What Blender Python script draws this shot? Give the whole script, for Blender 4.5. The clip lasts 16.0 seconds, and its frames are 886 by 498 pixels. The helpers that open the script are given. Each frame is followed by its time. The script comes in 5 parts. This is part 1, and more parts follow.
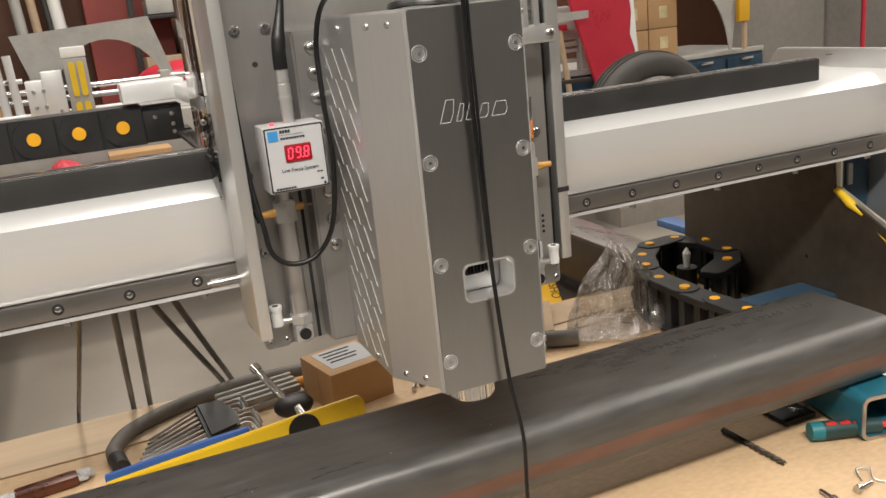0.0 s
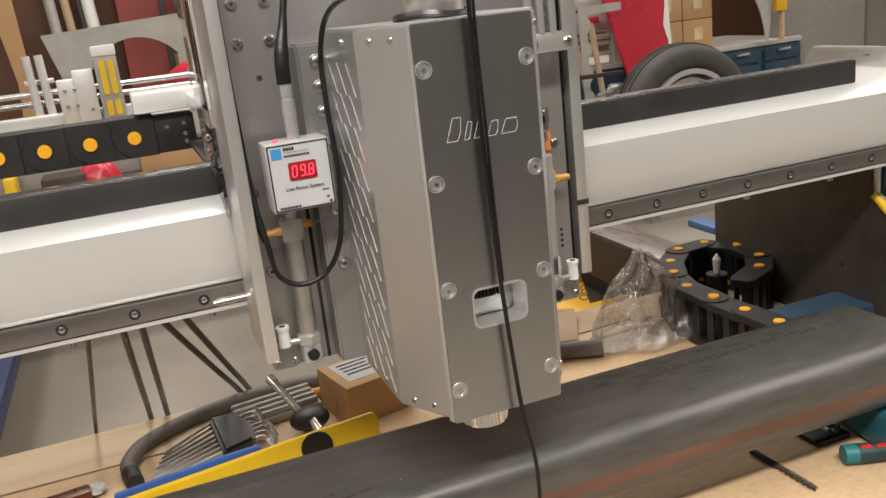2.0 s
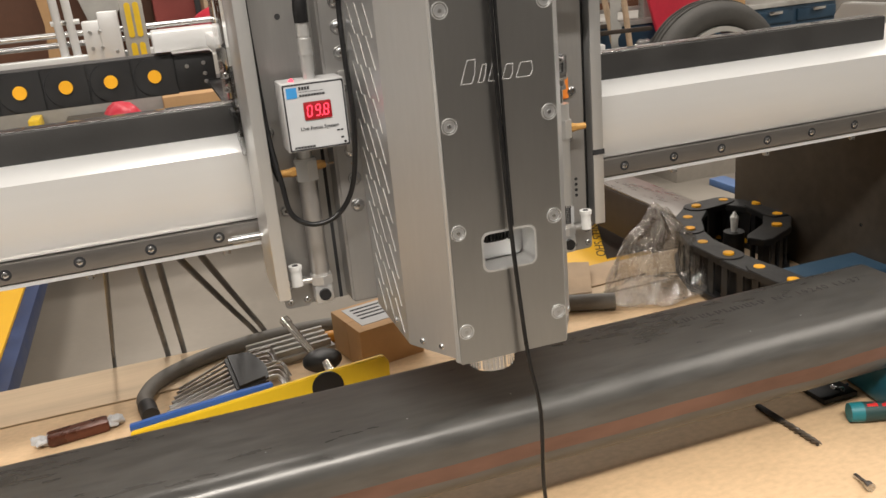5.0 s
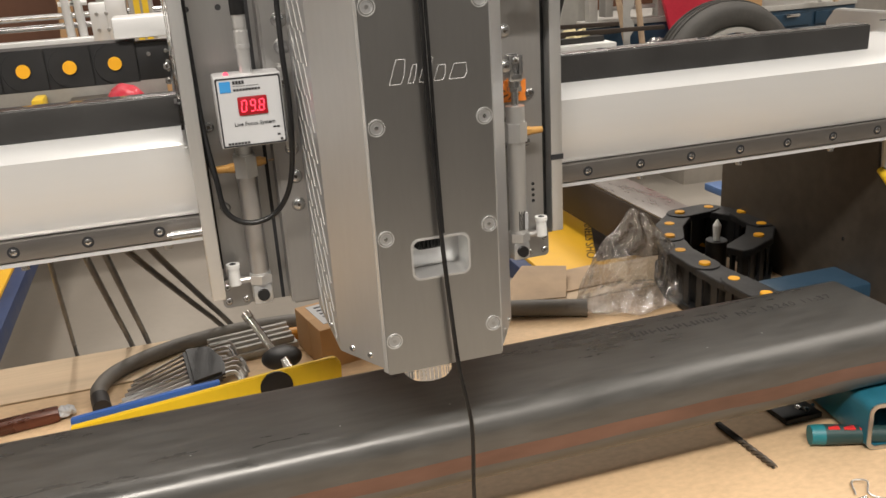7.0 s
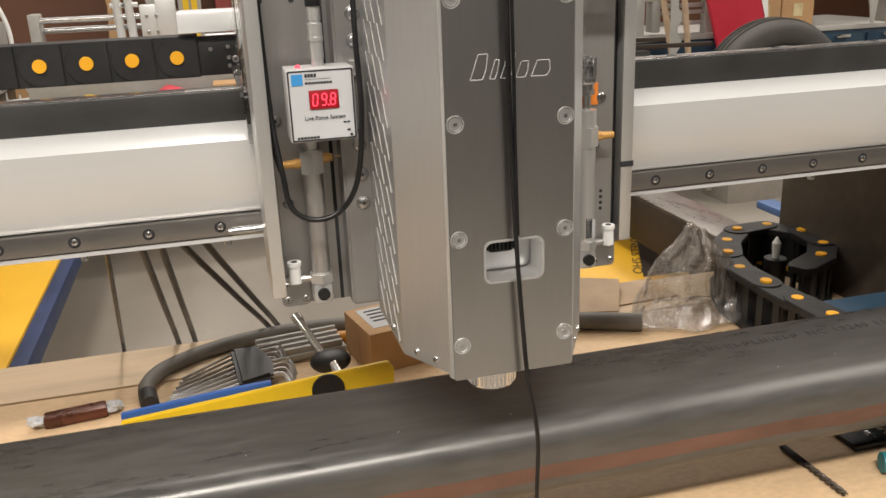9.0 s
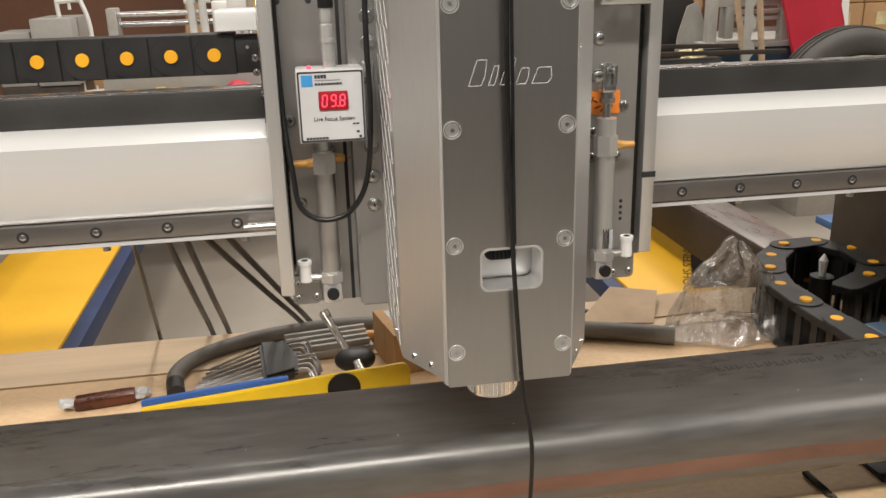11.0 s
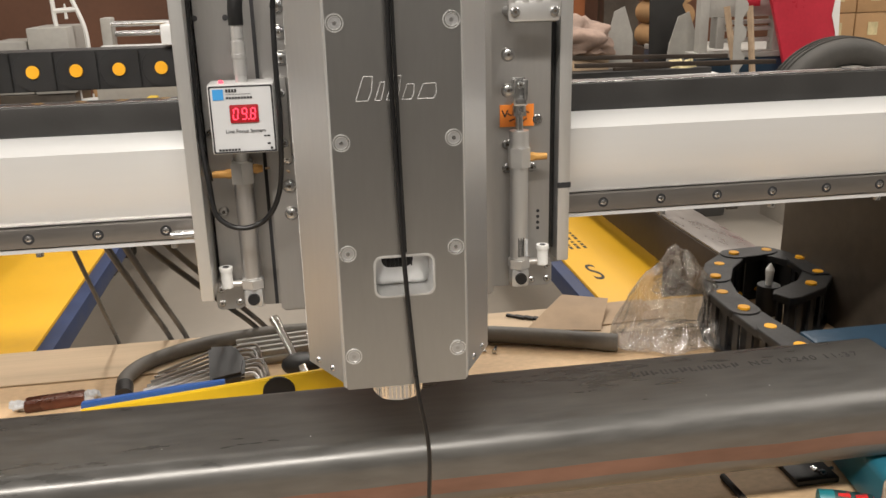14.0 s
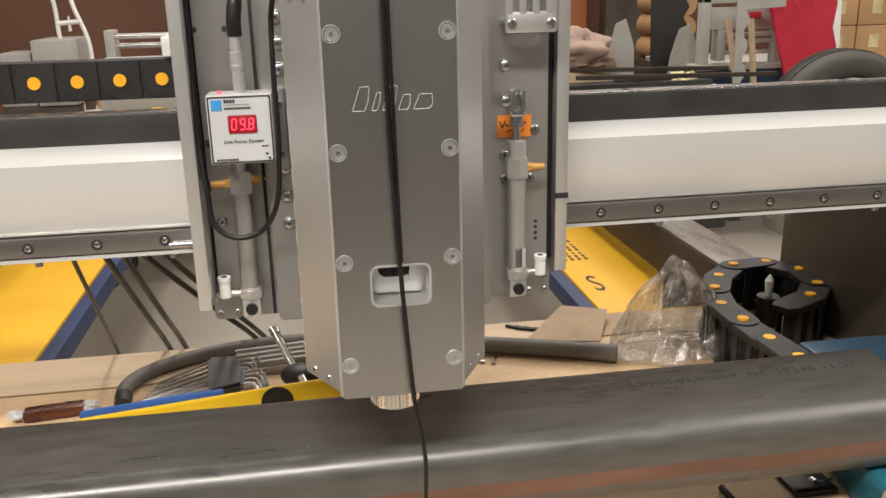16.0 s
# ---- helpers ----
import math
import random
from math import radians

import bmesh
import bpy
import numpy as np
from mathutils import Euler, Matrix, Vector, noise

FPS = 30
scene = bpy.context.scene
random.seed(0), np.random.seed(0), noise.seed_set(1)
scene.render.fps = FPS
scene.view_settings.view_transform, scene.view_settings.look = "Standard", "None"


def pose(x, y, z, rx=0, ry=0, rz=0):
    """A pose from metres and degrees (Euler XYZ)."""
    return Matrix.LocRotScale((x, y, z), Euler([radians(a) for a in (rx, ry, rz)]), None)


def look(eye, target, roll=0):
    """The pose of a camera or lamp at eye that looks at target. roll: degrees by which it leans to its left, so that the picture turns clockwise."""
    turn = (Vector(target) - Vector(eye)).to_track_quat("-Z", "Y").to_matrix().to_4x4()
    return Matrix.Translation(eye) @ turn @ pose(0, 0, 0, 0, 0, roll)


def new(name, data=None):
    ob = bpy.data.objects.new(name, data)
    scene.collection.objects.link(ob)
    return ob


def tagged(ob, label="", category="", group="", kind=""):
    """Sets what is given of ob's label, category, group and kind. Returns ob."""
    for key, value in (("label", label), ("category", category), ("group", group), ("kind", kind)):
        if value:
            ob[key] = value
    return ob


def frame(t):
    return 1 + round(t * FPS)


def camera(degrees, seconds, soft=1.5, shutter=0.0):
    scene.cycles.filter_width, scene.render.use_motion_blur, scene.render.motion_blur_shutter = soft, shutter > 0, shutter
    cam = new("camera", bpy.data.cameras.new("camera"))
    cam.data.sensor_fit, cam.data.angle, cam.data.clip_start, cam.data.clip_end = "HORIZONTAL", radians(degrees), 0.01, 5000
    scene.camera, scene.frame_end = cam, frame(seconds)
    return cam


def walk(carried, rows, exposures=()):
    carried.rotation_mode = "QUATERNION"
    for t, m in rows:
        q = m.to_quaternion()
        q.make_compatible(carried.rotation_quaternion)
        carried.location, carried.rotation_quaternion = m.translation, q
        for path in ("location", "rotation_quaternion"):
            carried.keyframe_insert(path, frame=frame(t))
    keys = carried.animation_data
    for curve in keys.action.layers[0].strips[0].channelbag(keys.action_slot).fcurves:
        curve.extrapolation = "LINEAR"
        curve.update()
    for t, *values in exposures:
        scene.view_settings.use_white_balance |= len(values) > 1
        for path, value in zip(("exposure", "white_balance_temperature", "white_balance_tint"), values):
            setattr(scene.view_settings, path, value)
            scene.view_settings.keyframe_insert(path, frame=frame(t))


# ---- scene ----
cam = camera(54.4, 16.0)
PATH = [
    (0, (-0.489, -0.795, 1.422), (0.220, 0.995, 0.881), -5.8),
    (0.1, (-0.474, -0.793, 1.423), (0.235, 0.997, 0.882), -5.9),
    (0.2, (-0.457, -0.791, 1.424), (0.255, 0.999, 0.883), -5.9),
    (0.3, (-0.441, -0.789, 1.425), (0.271, 1.000, 0.885), -6.0),
    (0.4, (-0.433, -0.787, 1.426), (0.279, 1.002, 0.885), -6.0),
    (0.5, (-0.431, -0.786, 1.427), (0.278, 1.004, 0.884), -6.1),
    (1, (-0.445, -0.783, 1.431), (0.228, 1.012, 0.860), -6.3),
    (1.5, (-0.454, -0.781, 1.436), (0.196, 1.023, 0.864), -6.4),
    (2, (-0.457, -0.771, 1.435), (0.176, 1.044, 0.882), -6.5),
    (2.5, (-0.466, -0.767, 1.428), (0.147, 1.050, 0.856), -6.4),
    (3, (-0.462, -0.768, 1.429), (0.131, 1.047, 0.833), -6.6),
    (3.5, (-0.452, -0.774, 1.431), (0.127, 1.039, 0.813), -6.6),
    (4, (-0.456, -0.780, 1.430), (0.112, 1.028, 0.791), -6.4),
    (4.2, (-0.455, -0.780, 1.429), (0.112, 1.027, 0.788), -6.2),
    (6, (-0.448, -0.781, 1.425), (0.123, 1.021, 0.774), -4.4),
    (6.3, (-0.423, -0.781, 1.424), (0.148, 1.021, 0.771), -4.1),
    (6.4, (-0.408, -0.780, 1.424), (0.159, 1.022, 0.768), -3.9),
    (6.5, (-0.395, -0.779, 1.425), (0.166, 1.024, 0.765), -3.8),
    (6.6, (-0.385, -0.778, 1.425), (0.170, 1.026, 0.764), -3.7),
    (6.7, (-0.380, -0.778, 1.425), (0.168, 1.029, 0.763), -3.7),
    (7, (-0.385, -0.775, 1.425), (0.144, 1.037, 0.762), -3.6),
    (7.5, (-0.390, -0.761, 1.419), (0.114, 1.059, 0.759), -3.2),
    (8, (-0.395, -0.754, 1.414), (0.094, 1.071, 0.759), -2.9),
    (8.5, (-0.400, -0.754, 1.413), (0.075, 1.080, 0.769), -2.5),
    (9, (-0.409, -0.751, 1.413), (0.055, 1.089, 0.781), -2.3),
    (11.5, (-0.354, -0.762, 1.415), (-0.061, 1.114, 0.786), -1.4),
    (12, (-0.360, -0.768, 1.416), (-0.065, 1.106, 0.782), -1.4),
    (12.3, (-0.361, -0.772, 1.415), (-0.067, 1.102, 0.780), -1.4),
    (12.4, (-0.356, -0.774, 1.414), (-0.062, 1.100, 0.780), -1.4),
    (12.5, (-0.346, -0.775, 1.414), (-0.053, 1.099, 0.780), -1.4),
    (12.6, (-0.330, -0.777, 1.414), (-0.036, 1.098, 0.781), -1.4),
    (12.7, (-0.311, -0.778, 1.414), (-0.016, 1.097, 0.782), -1.4),
    (12.8, (-0.295, -0.780, 1.414), (0.000, 1.095, 0.783), -1.3),
    (12.9, (-0.290, -0.781, 1.415), (0.005, 1.094, 0.784), -1.3),
    (13, (-0.289, -0.783, 1.415), (0.006, 1.093, 0.786), -1.3),
    (13.5, (-0.287, -0.792, 1.418), (0.005, 1.087, 0.798), -1.3),
    (14, (-0.284, -0.794, 1.420), (0.005, 1.088, 0.811), -1.4),
    (14.5, (-0.281, -0.796, 1.420), (0.007, 1.090, 0.821), -1.4),
    (15, (-0.283, -0.800, 1.423), (0.004, 1.089, 0.833), -1.4),
    (15.5, (-0.281, -0.800, 1.422), (0.005, 1.090, 0.836), -1.4),
    (16, (-0.280, -0.797, 1.419), (0.005, 1.095, 0.836), -1.4),
]
walk(cam, [(t, look(eye, target, roll)) for t, eye, target, roll in PATH], [(0.0, -0.03), (4.0, 0.0), (9.0, 0.06), (16.0, 0.15)])

# ---- light: the workshop's unseen ceiling lights, and two added lamps ----
world = bpy.data.worlds.new("world")
scene.world = world
world.use_nodes = True
world.node_tree.nodes["Background"].inputs[0].default_value = (0.8, 0.85, 0.9, 1)
world.node_tree.nodes["Background"].inputs[1].default_value = 0.15
# the last two lamps are added to brighten the laser head's chamfers
LAMPS = [(-0.3, 2.0, 3.55, 0.35, 2.4, 42), (-0.9, -1.9, 3.55, 2.4, 0.35, 172), (1.8, -0.6, 3.55, 0.35, 2.4, 42), (-2.6, -0.4, 3.55, 0.35, 2.4, 44), (1.4, 3.4, 3.55, 2.4, 0.35, 75), (-1.8, 3.4, 3.55, 2.4, 0.35, 16), (4.0, 1.2, 3.55, 0.35, 2.4, 105), (-3.8, 1.2, 3.55, 0.35, 2.4, 10)]
for x, y, z, sx, sy, power in LAMPS:
    lamp = bpy.data.lights.new("unseen_lamp", "AREA")
    lamp.shape, lamp.size, lamp.size_y, lamp.energy, lamp.color = "RECTANGLE", sx, sy, power, (1.0, 0.932, 0.855)
    new("unseen_lamp", lamp).matrix_world = pose(x, y, z - 0.05)


# ---- materials ----
def mat(name, color, rough=0.5, metal=0.0, var=0.12, scale=8.0, bump=0.0, bscale=60.0, stretch=(1, 1, 1), dark=None, spec=0.5, rvar=0.08, fine=0.0, detail=6):
    """A procedural surface: stains at a large scale, grain at a small one, uneven gloss and fine relief."""
    m = bpy.data.materials.new(name)
    m.use_nodes = True
    nt = m.node_tree
    b = nt.nodes["Principled BSDF"]
    n, l = nt.nodes.new, nt.links.new
    tc, mp = n("ShaderNodeTexCoord"), n("ShaderNodeMapping")
    l(tc.outputs["Object"], mp.inputs[0])
    mp.inputs["Scale"].default_value = stretch
    big, small = n("ShaderNodeTexNoise"), n("ShaderNodeTexNoise")
    for t, s in ((big, scale), (small, bscale)):
        t.inputs["Scale"].default_value, t.inputs["Detail"].default_value = s, detail
        l(mp.outputs[0], t.inputs["Vector"])
    mix = n("ShaderNodeMix")
    mix.data_type = "RGBA"
    d = dark or tuple(c * (1 - 2.2 * var) for c in color)
    up = tuple(min(1, c * (1 + 0.6 * var)) for c in color)
    mix.inputs[6].default_value, mix.inputs[7].default_value = (*d, 1), (*up, 1)
    ramp = n("ShaderNodeValToRGB")
    ramp.color_ramp.elements[0].position, ramp.color_ramp.elements[1].position = 0.22, 0.74
    add = n("ShaderNodeMath")
    add.operation = "MULTIPLY_ADD"
    l(small.outputs[0], add.inputs[0])
    add.inputs[1].default_value = 0.35 + fine
    l(big.outputs[0], add.inputs[2])
    sub = n("ShaderNodeMath")
    sub.operation = "SUBTRACT"
    l(add.outputs[0], sub.inputs[0])
    sub.inputs[1].default_value = 0.17 + fine / 2
    l(sub.outputs[0], ramp.inputs[0])
    l(ramp.outputs[0], mix.inputs[0])
    l(mix.outputs[2], b.inputs["Base Color"])
    mr = n("ShaderNodeMapRange")
    l(sub.outputs[0], mr.inputs[0])
    mr.inputs[1].default_value, mr.inputs[2].default_value = 0.25, 0.75
    mr.inputs[3].default_value, mr.inputs[4].default_value = max(0.02, rough - rvar), min(1, rough + rvar)
    l(mr.outputs[0], b.inputs["Roughness"])
    b.inputs["Metallic"].default_value = metal
    b.inputs["Specular IOR Level"].default_value = spec
    if bump:
        bn = n("ShaderNodeBump")
        bn.inputs["Strength"].default_value, bn.inputs["Distance"].default_value = bump, 0.002
        l(small.outputs[0], bn.inputs["Height"])
        l(bn.outputs[0], b.inputs["Normal"])
    return m


def glass(name, color=(1, 1, 1), rough=0.05, ior=1.45, bump=0.0):
    m = bpy.data.materials.new(name)
    m.use_nodes = True
    nt = m.node_tree
    b = nt.nodes["Principled BSDF"]
    b.inputs["Base Color"].default_value = (*color, 1)
    b.inputs["Roughness"].default_value, b.inputs["IOR"].default_value = rough, ior
    b.inputs["Transmission Weight"].default_value = 1.0
    return m


def film(name, clear=0.62):
    """Thin clear plastic film: mostly see-through, with a wrinkled gloss."""
    m = bpy.data.materials.new(name)
    m.use_nodes = True
    nt = m.node_tree
    n, l = nt.nodes.new, nt.links.new
    out = nt.nodes["Material Output"]
    nt.nodes.remove(nt.nodes["Principled BSDF"])
    see, gloss, haze, m1, m2 = n("ShaderNodeBsdfTransparent"), n("ShaderNodeBsdfGlossy"), n("ShaderNodeBsdfDiffuse"), n("ShaderNodeMixShader"), n("ShaderNodeMixShader")
    see.inputs[0].default_value = (0.93, 0.92, 0.90, 1)
    gloss.inputs["Roughness"].default_value = 0.16
    haze.inputs[0].default_value = (0.55, 0.53, 0.50, 1)
    tex, bump, tc = n("ShaderNodeTexNoise"), n("ShaderNodeBump"), n("ShaderNodeTexCoord")
    tex.inputs["Scale"].default_value, tex.inputs["Detail"].default_value = 70, 5
    l(tc.outputs["Object"], tex.inputs["Vector"])
    bump.inputs["Strength"].default_value, bump.inputs["Distance"].default_value = 1.0, 0.006
    l(tex.outputs[0], bump.inputs["Height"])
    l(bump.outputs[0], gloss.inputs["Normal"])
    m1.inputs[0].default_value = 0.62
    l(haze.outputs[0], m1.inputs[1])
    l(gloss.outputs[0], m1.inputs[2])
    m2.inputs[0].default_value = clear
    l(m1.outputs[0], m2.inputs[1])
    l(see.outputs[0], m2.inputs[2])
    l(m2.outputs[0], out.inputs[0])
    return m


def glow(name, color, strength):
    m = bpy.data.materials.new(name)
    m.use_nodes = True
    b = m.node_tree.nodes["Principled BSDF"]
    b.inputs["Base Color"].default_value = (*(c * 0.3 for c in color), 1)
    b.inputs["Emission Color"].default_value = (*color, 1)
    b.inputs["Emission Strength"].default_value = strength
    return m


ALU = mat("brushed_aluminium", (0.49, 0.487, 0.478), 0.29, 1.0, 0.05, 4, 0.0, 300, (1, 1, 0.15), rvar=0.025)
COVER = mat("folded_aluminium", (0.64, 0.645, 0.65), 0.38, 0.92, 0.04, 5, 0.0, 300, (1, 1, 0.15), rvar=0.02)
ALU_V = mat("satin_aluminium", (0.72, 0.72, 0.71), 0.34, 0.8, 0.04, 6, 0.0, 500, (1, 1, 0.03), rvar=0.04)
ALU_CAST = mat("milled_aluminium", (0.76, 0.765, 0.76), 0.31, 0.42, 0.02, 5, 0.0, 120, (0.10, 1, 1.4), rvar=0.035)
PLATE = mat("anodised_grey_plate", (0.44, 0.43, 0.415), 0.40, 0.8, 0.06, 7, 0.0, 400, (1, 1, 0.1), rvar=0.06)
STEEL = mat("ground_steel", (0.55, 0.55, 0.55), 0.28, 1.0, 0.06, 10, 0.03, 300, (0.1, 1, 1))
RAILS = mat("rail_steel", (0.36, 0.34, 0.32), 0.34, 0.9, 0.12, 12, 0.03, 300, (0.1, 1, 1))
CHROME = mat("chromed_steel", (0.72, 0.72, 0.72), 0.17, 1.0, 0.01, 20, 0.0, rvar=0.02)
STAINLESS = mat("stainless_barrel", (0.66, 0.64, 0.62), 0.30, 0.9, 0.015, 30, 0.0, rvar=0.02)
TUBE = mat("mill_scale_steel", (0.108, 0.106, 0.101), 0.33, 0.4, 0.27, 8, 0.08, 120, (0.22, 1.0, 1.0), rvar=0.14, fine=0.14, detail=9)
REDDISH = mat("reddish_scale", (0.150, 0.082, 0.060), 0.42, 0.25, 0.3, 14, 0.05, 90, (0.3, 1, 1), rvar=0.1)
DARKST = mat("dark_hot_rolled_steel", (0.085, 0.07, 0.055), 0.42, 0.3, 0.3, 4, 0.1, 60, rvar=0.12)
BEAMST = mat("dark_beam_steel", (0.045, 0.034, 0.026), 0.62, 0.0, 0.3, 5, 0.1, 60, rvar=0.12, spec=0.25)
TOPST = mat("lit_top_steel", (0.34, 0.32, 0.30), 0.32, 0.6, 0.22, 6, 0.05, 60, (1, 0.25, 1), rvar=0.12)
BLUEGR = mat("dusty_blue_paint", (0.07, 0.14, 0.30), 0.5, 0, 0.15, 12)
POLISH = mat("bright_washer_steel", (0.80, 0.80, 0.79), 0.30, 0.80, 0.03, 30)
BLACK = mat("black_rubber", (0.008, 0.008, 0.0085), 0.33, 0, 0.2, 30, 0.05, 300)
BLKPL = mat("black_plastic", (0.010, 0.010, 0.0105), 0.5, 0, 0.2, 30, 0.06, 300)
BLKST = mat("black_strip", (0.024, 0.023, 0.022), 0.55, 0, 0.15, 25, 0.08, 300)
YCAP = mat("yellow_caps", (0.74, 0.36, 0.008), 0.5, 0, 0.05, 30)
YELLOW = mat("yellow_film", (0.62, 0.345, 0.016), 0.45, 0, 0.06, 4)
BLUE = mat("blue_edge", (0.018, 0.034, 0.095), 0.5, 0, 0.2, 9)
WOOD = mat("particle_board", (0.58, 0.41, 0.245), 0.6, 0, 0.16, 3.5, 0.15, 110, (1, 1.6, 1), fine=0.15)
PALEWOOD = mat("pale_wood", (0.60, 0.46, 0.31), 0.6, 0, 0.13, 5, 0.1, 60, (0.25, 4, 4))
CONC = mat("concrete", (0.25, 0.225, 0.192), 0.5, 0, 0.14, 1.6, 0.1, 40, rvar=0.15)
WHITE = mat("white_paint", (0.78, 0.78, 0.76), 0.5, 0, 0.04, 6)
PLAST = mat("white_plastic", (0.75, 0.75, 0.73), 0.4, 0, 0.04, 20)
BROWN = mat("brown_wall_panels", (0.15, 0.066, 0.036), 0.6, 0, 0.15, 1.2, 0.05, 30)
GREYW = mat("grey_wall_paint", (0.52, 0.50, 0.46), 0.7, 0, 0.15, 1.5, 0.1, 30)
CEIL = mat("ceiling_boards", (0.6, 0.58, 0.54), 0.8, 0, 0.08, 2)
RED = mat("red_paint", (0.55, 0.035, 0.06), 0.32, 0, 0.12, 4)
CARD = mat("cardboard", (0.44, 0.265, 0.125), 0.75, 0, 0.08, 8, 0.06, 90)
RUBBER = mat("tyre_rubber", (0.055, 0.052, 0.047), 0.7, 0, 0.2, 12, 0.15, 90)
NAVY = mat("navy_cabinet_paint", (0.02, 0.05, 0.085), 0.4, 0, 0.12, 5)
TEAL = mat("teal_paint", (0.02, 0.14, 0.20), 0.4, 0, 0.18, 12, 0.05, 80)
BRASS = mat("sintered_bronze", (0.66, 0.37, 0.11), 0.5, 0.3, 0.1, 60, 0.1, 900)
ORANGE = mat("orange_paper", (0.85, 0.25, 0.03), 0.7, 0, 0.05, 20)
INK = mat("dark_ink", (0.02, 0.02, 0.022), 0.7, 0, 0.1, 60)
LABEL = mat("silver_label", (0.48, 0.48, 0.48), 0.42, 0.25, 0.03, 20)
LOGO = mat("blue_print", (0.04, 0.26, 0.58), 0.5, 0, 0.05, 30)
PAPER = mat("paper", (0.47, 0.48, 0.49), 0.8, 0, 0.04, 20)
KRAFT = mat("brown_paper", (0.45, 0.33, 0.22), 0.8, 0, 0.1, 18, 0.1, 60)
GREYP = mat("light_grey_paint", (0.38, 0.37, 0.345), 0.5, 0, 0.1, 8, 0.04, 60)
CLOTH = mat("dusty_cloth", (0.28, 0.20, 0.16), 0.9, 0, 0.2, 9, 0.3, 60)
FOAM = mat("cream_foam", (0.62, 0.53, 0.30), 0.9, 0, 0.2, 12, 0.3, 60)
HOSE = mat("grey_rubber_hose", (0.135, 0.125, 0.11), 0.55, 0, 0.15, 14, 0.06, 200)
PINKW = mat("maroon_paint", (0.30, 0.06, 0.05), 0.6, 0, 0.1, 3)
BLUEPL = mat("blue_plastic", (0.03, 0.10, 0.34), 0.4, 0, 0.06, 10)
YTOOL = mat("yellow_plastic", (0.75, 0.50, 0.02), 0.4, 0, 0.06, 15)
LEDRED = glow("red_led", (1.0, 0.05, 0.09), 2.4)
DISPLAY = glow("lit_display", (0.62, 0.003, 0.015), 0.20)
PARTW = mat("grey_partition_paint", (0.20, 0.185, 0.165), 0.6, 0, 0.2, 1.5, 0.1, 30)
STENCIL = mat("stencil_ink", (0.030, 0.029, 0.028), 0.55, 0, 0.1, 60)
SOUTHW = mat("unseen_wall_dark", (0.090, 0.088, 0.085), 0.7, 0, 0.2, 1.2, 0.1, 30)
CLEAR = glass("clear_acrylic", (0.96, 0.97, 0.96), 0.03)


# ---- mesh helpers ----
def box(bm, x0, x1, y0, y1, z0, z1, bev=0.0, m=None):
    r = bmesh.ops.create_cube(bm, size=1)["verts"]
    bmesh.ops.scale(bm, vec=(abs(x1 - x0), abs(y1 - y0), abs(z1 - z0)), verts=r)
    bmesh.ops.translate(bm, vec=((x0 + x1) / 2, (y0 + y1) / 2, (z0 + z1) / 2), verts=r)
    if bev:
        e = list({e for v in r for e in v.link_edges})
        g = bmesh.ops.bevel(bm, geom=e, offset=bev, segments=2, affect="EDGES", profile=0.6)
        r = list({v for f in g["faces"] for v in f.verts} | {v for v in r if v.is_valid})
    if m is not None:
        bmesh.ops.transform(bm, matrix=m, verts=r)
    return r


def rod(bm, a, b, r, r2=None, n=20, caps=True):
    a, b = Vector(a), Vector(b)
    v = bmesh.ops.create_cone(bm, cap_ends=caps, segments=n, radius1=r, radius2=r if r2 is None else r2, depth=(b - a).length)["verts"]
    q = (b - a).to_track_quat("Z", "Y").to_matrix().to_4x4()
    bmesh.ops.transform(bm, matrix=Matrix.Translation((a + b) / 2) @ q, verts=v)
    return v


def prism(bm, pts, axis, a, b, bev=0.0):
    """A flat outline, given in the two other axes, drawn out along one axis from a to b."""
    def at(p, c):
        return {"x": (c, p[0], p[1]), "y": (p[0], c, p[1]), "z": (p[0], p[1], c)}[axis]
    lo, hi = [bm.verts.new(at(p, a)) for p in pts], [bm.verts.new(at(p, b)) for p in pts]
    n = len(pts)
    faces = [bm.faces.new(lo), bm.faces.new(hi[::-1])] + [bm.faces.new((lo[i], hi[i], hi[(i + 1) % n], lo[(i + 1) % n])) for i in range(n)]
    bmesh.ops.recalc_face_normals(bm, faces=faces)
    if bev:
        bmesh.ops.bevel(bm, geom=list({e for f in faces for e in f.edges}), offset=bev, segments=2, affect="EDGES")
    return lo + hi


def frame_prism(bm, outer, inner, axis, a, b):
    """A plate with one opening: both outlines have the same number of points, in step."""
    def at(p, c):
        return {"x": (c, p[0], p[1]), "y": (p[0], c, p[1]), "z": (p[0], p[1], c)}[axis]
    n, fs = len(outer), []
    rings = [[bm.verts.new(at(p, c)) for p in ring] for c in (a, b) for ring in (outer, inner)]
    oa, ia, ob_, ib = rings
    for i in range(n):
        j = (i + 1) % n
        fs += [bm.faces.new(q) for q in ((oa[i], oa[j], ia[j], ia[i]), (ob_[i], ib[i], ib[j], ob_[j]), (oa[i], ob_[i], ob_[j], oa[j]), (ia[i], ia[j], ib[j], ib[i]))]
    bmesh.ops.recalc_face_normals(bm, faces=fs)


def round_rect(x0, x1, y0, y1, r, n=5):
    out = []
    for cx, cy, a0 in ((x1 - r, y1 - r, 0), (x0 + r, y1 - r, 90), (x0 + r, y0 + r, 180), (x1 - r, y0 + r, 270)):
        out += [(cx + r * math.cos(radians(a0 + 90 * i / n)), cy + r * math.sin(radians(a0 + 90 * i / n))) for i in range(n + 1)]
    return out


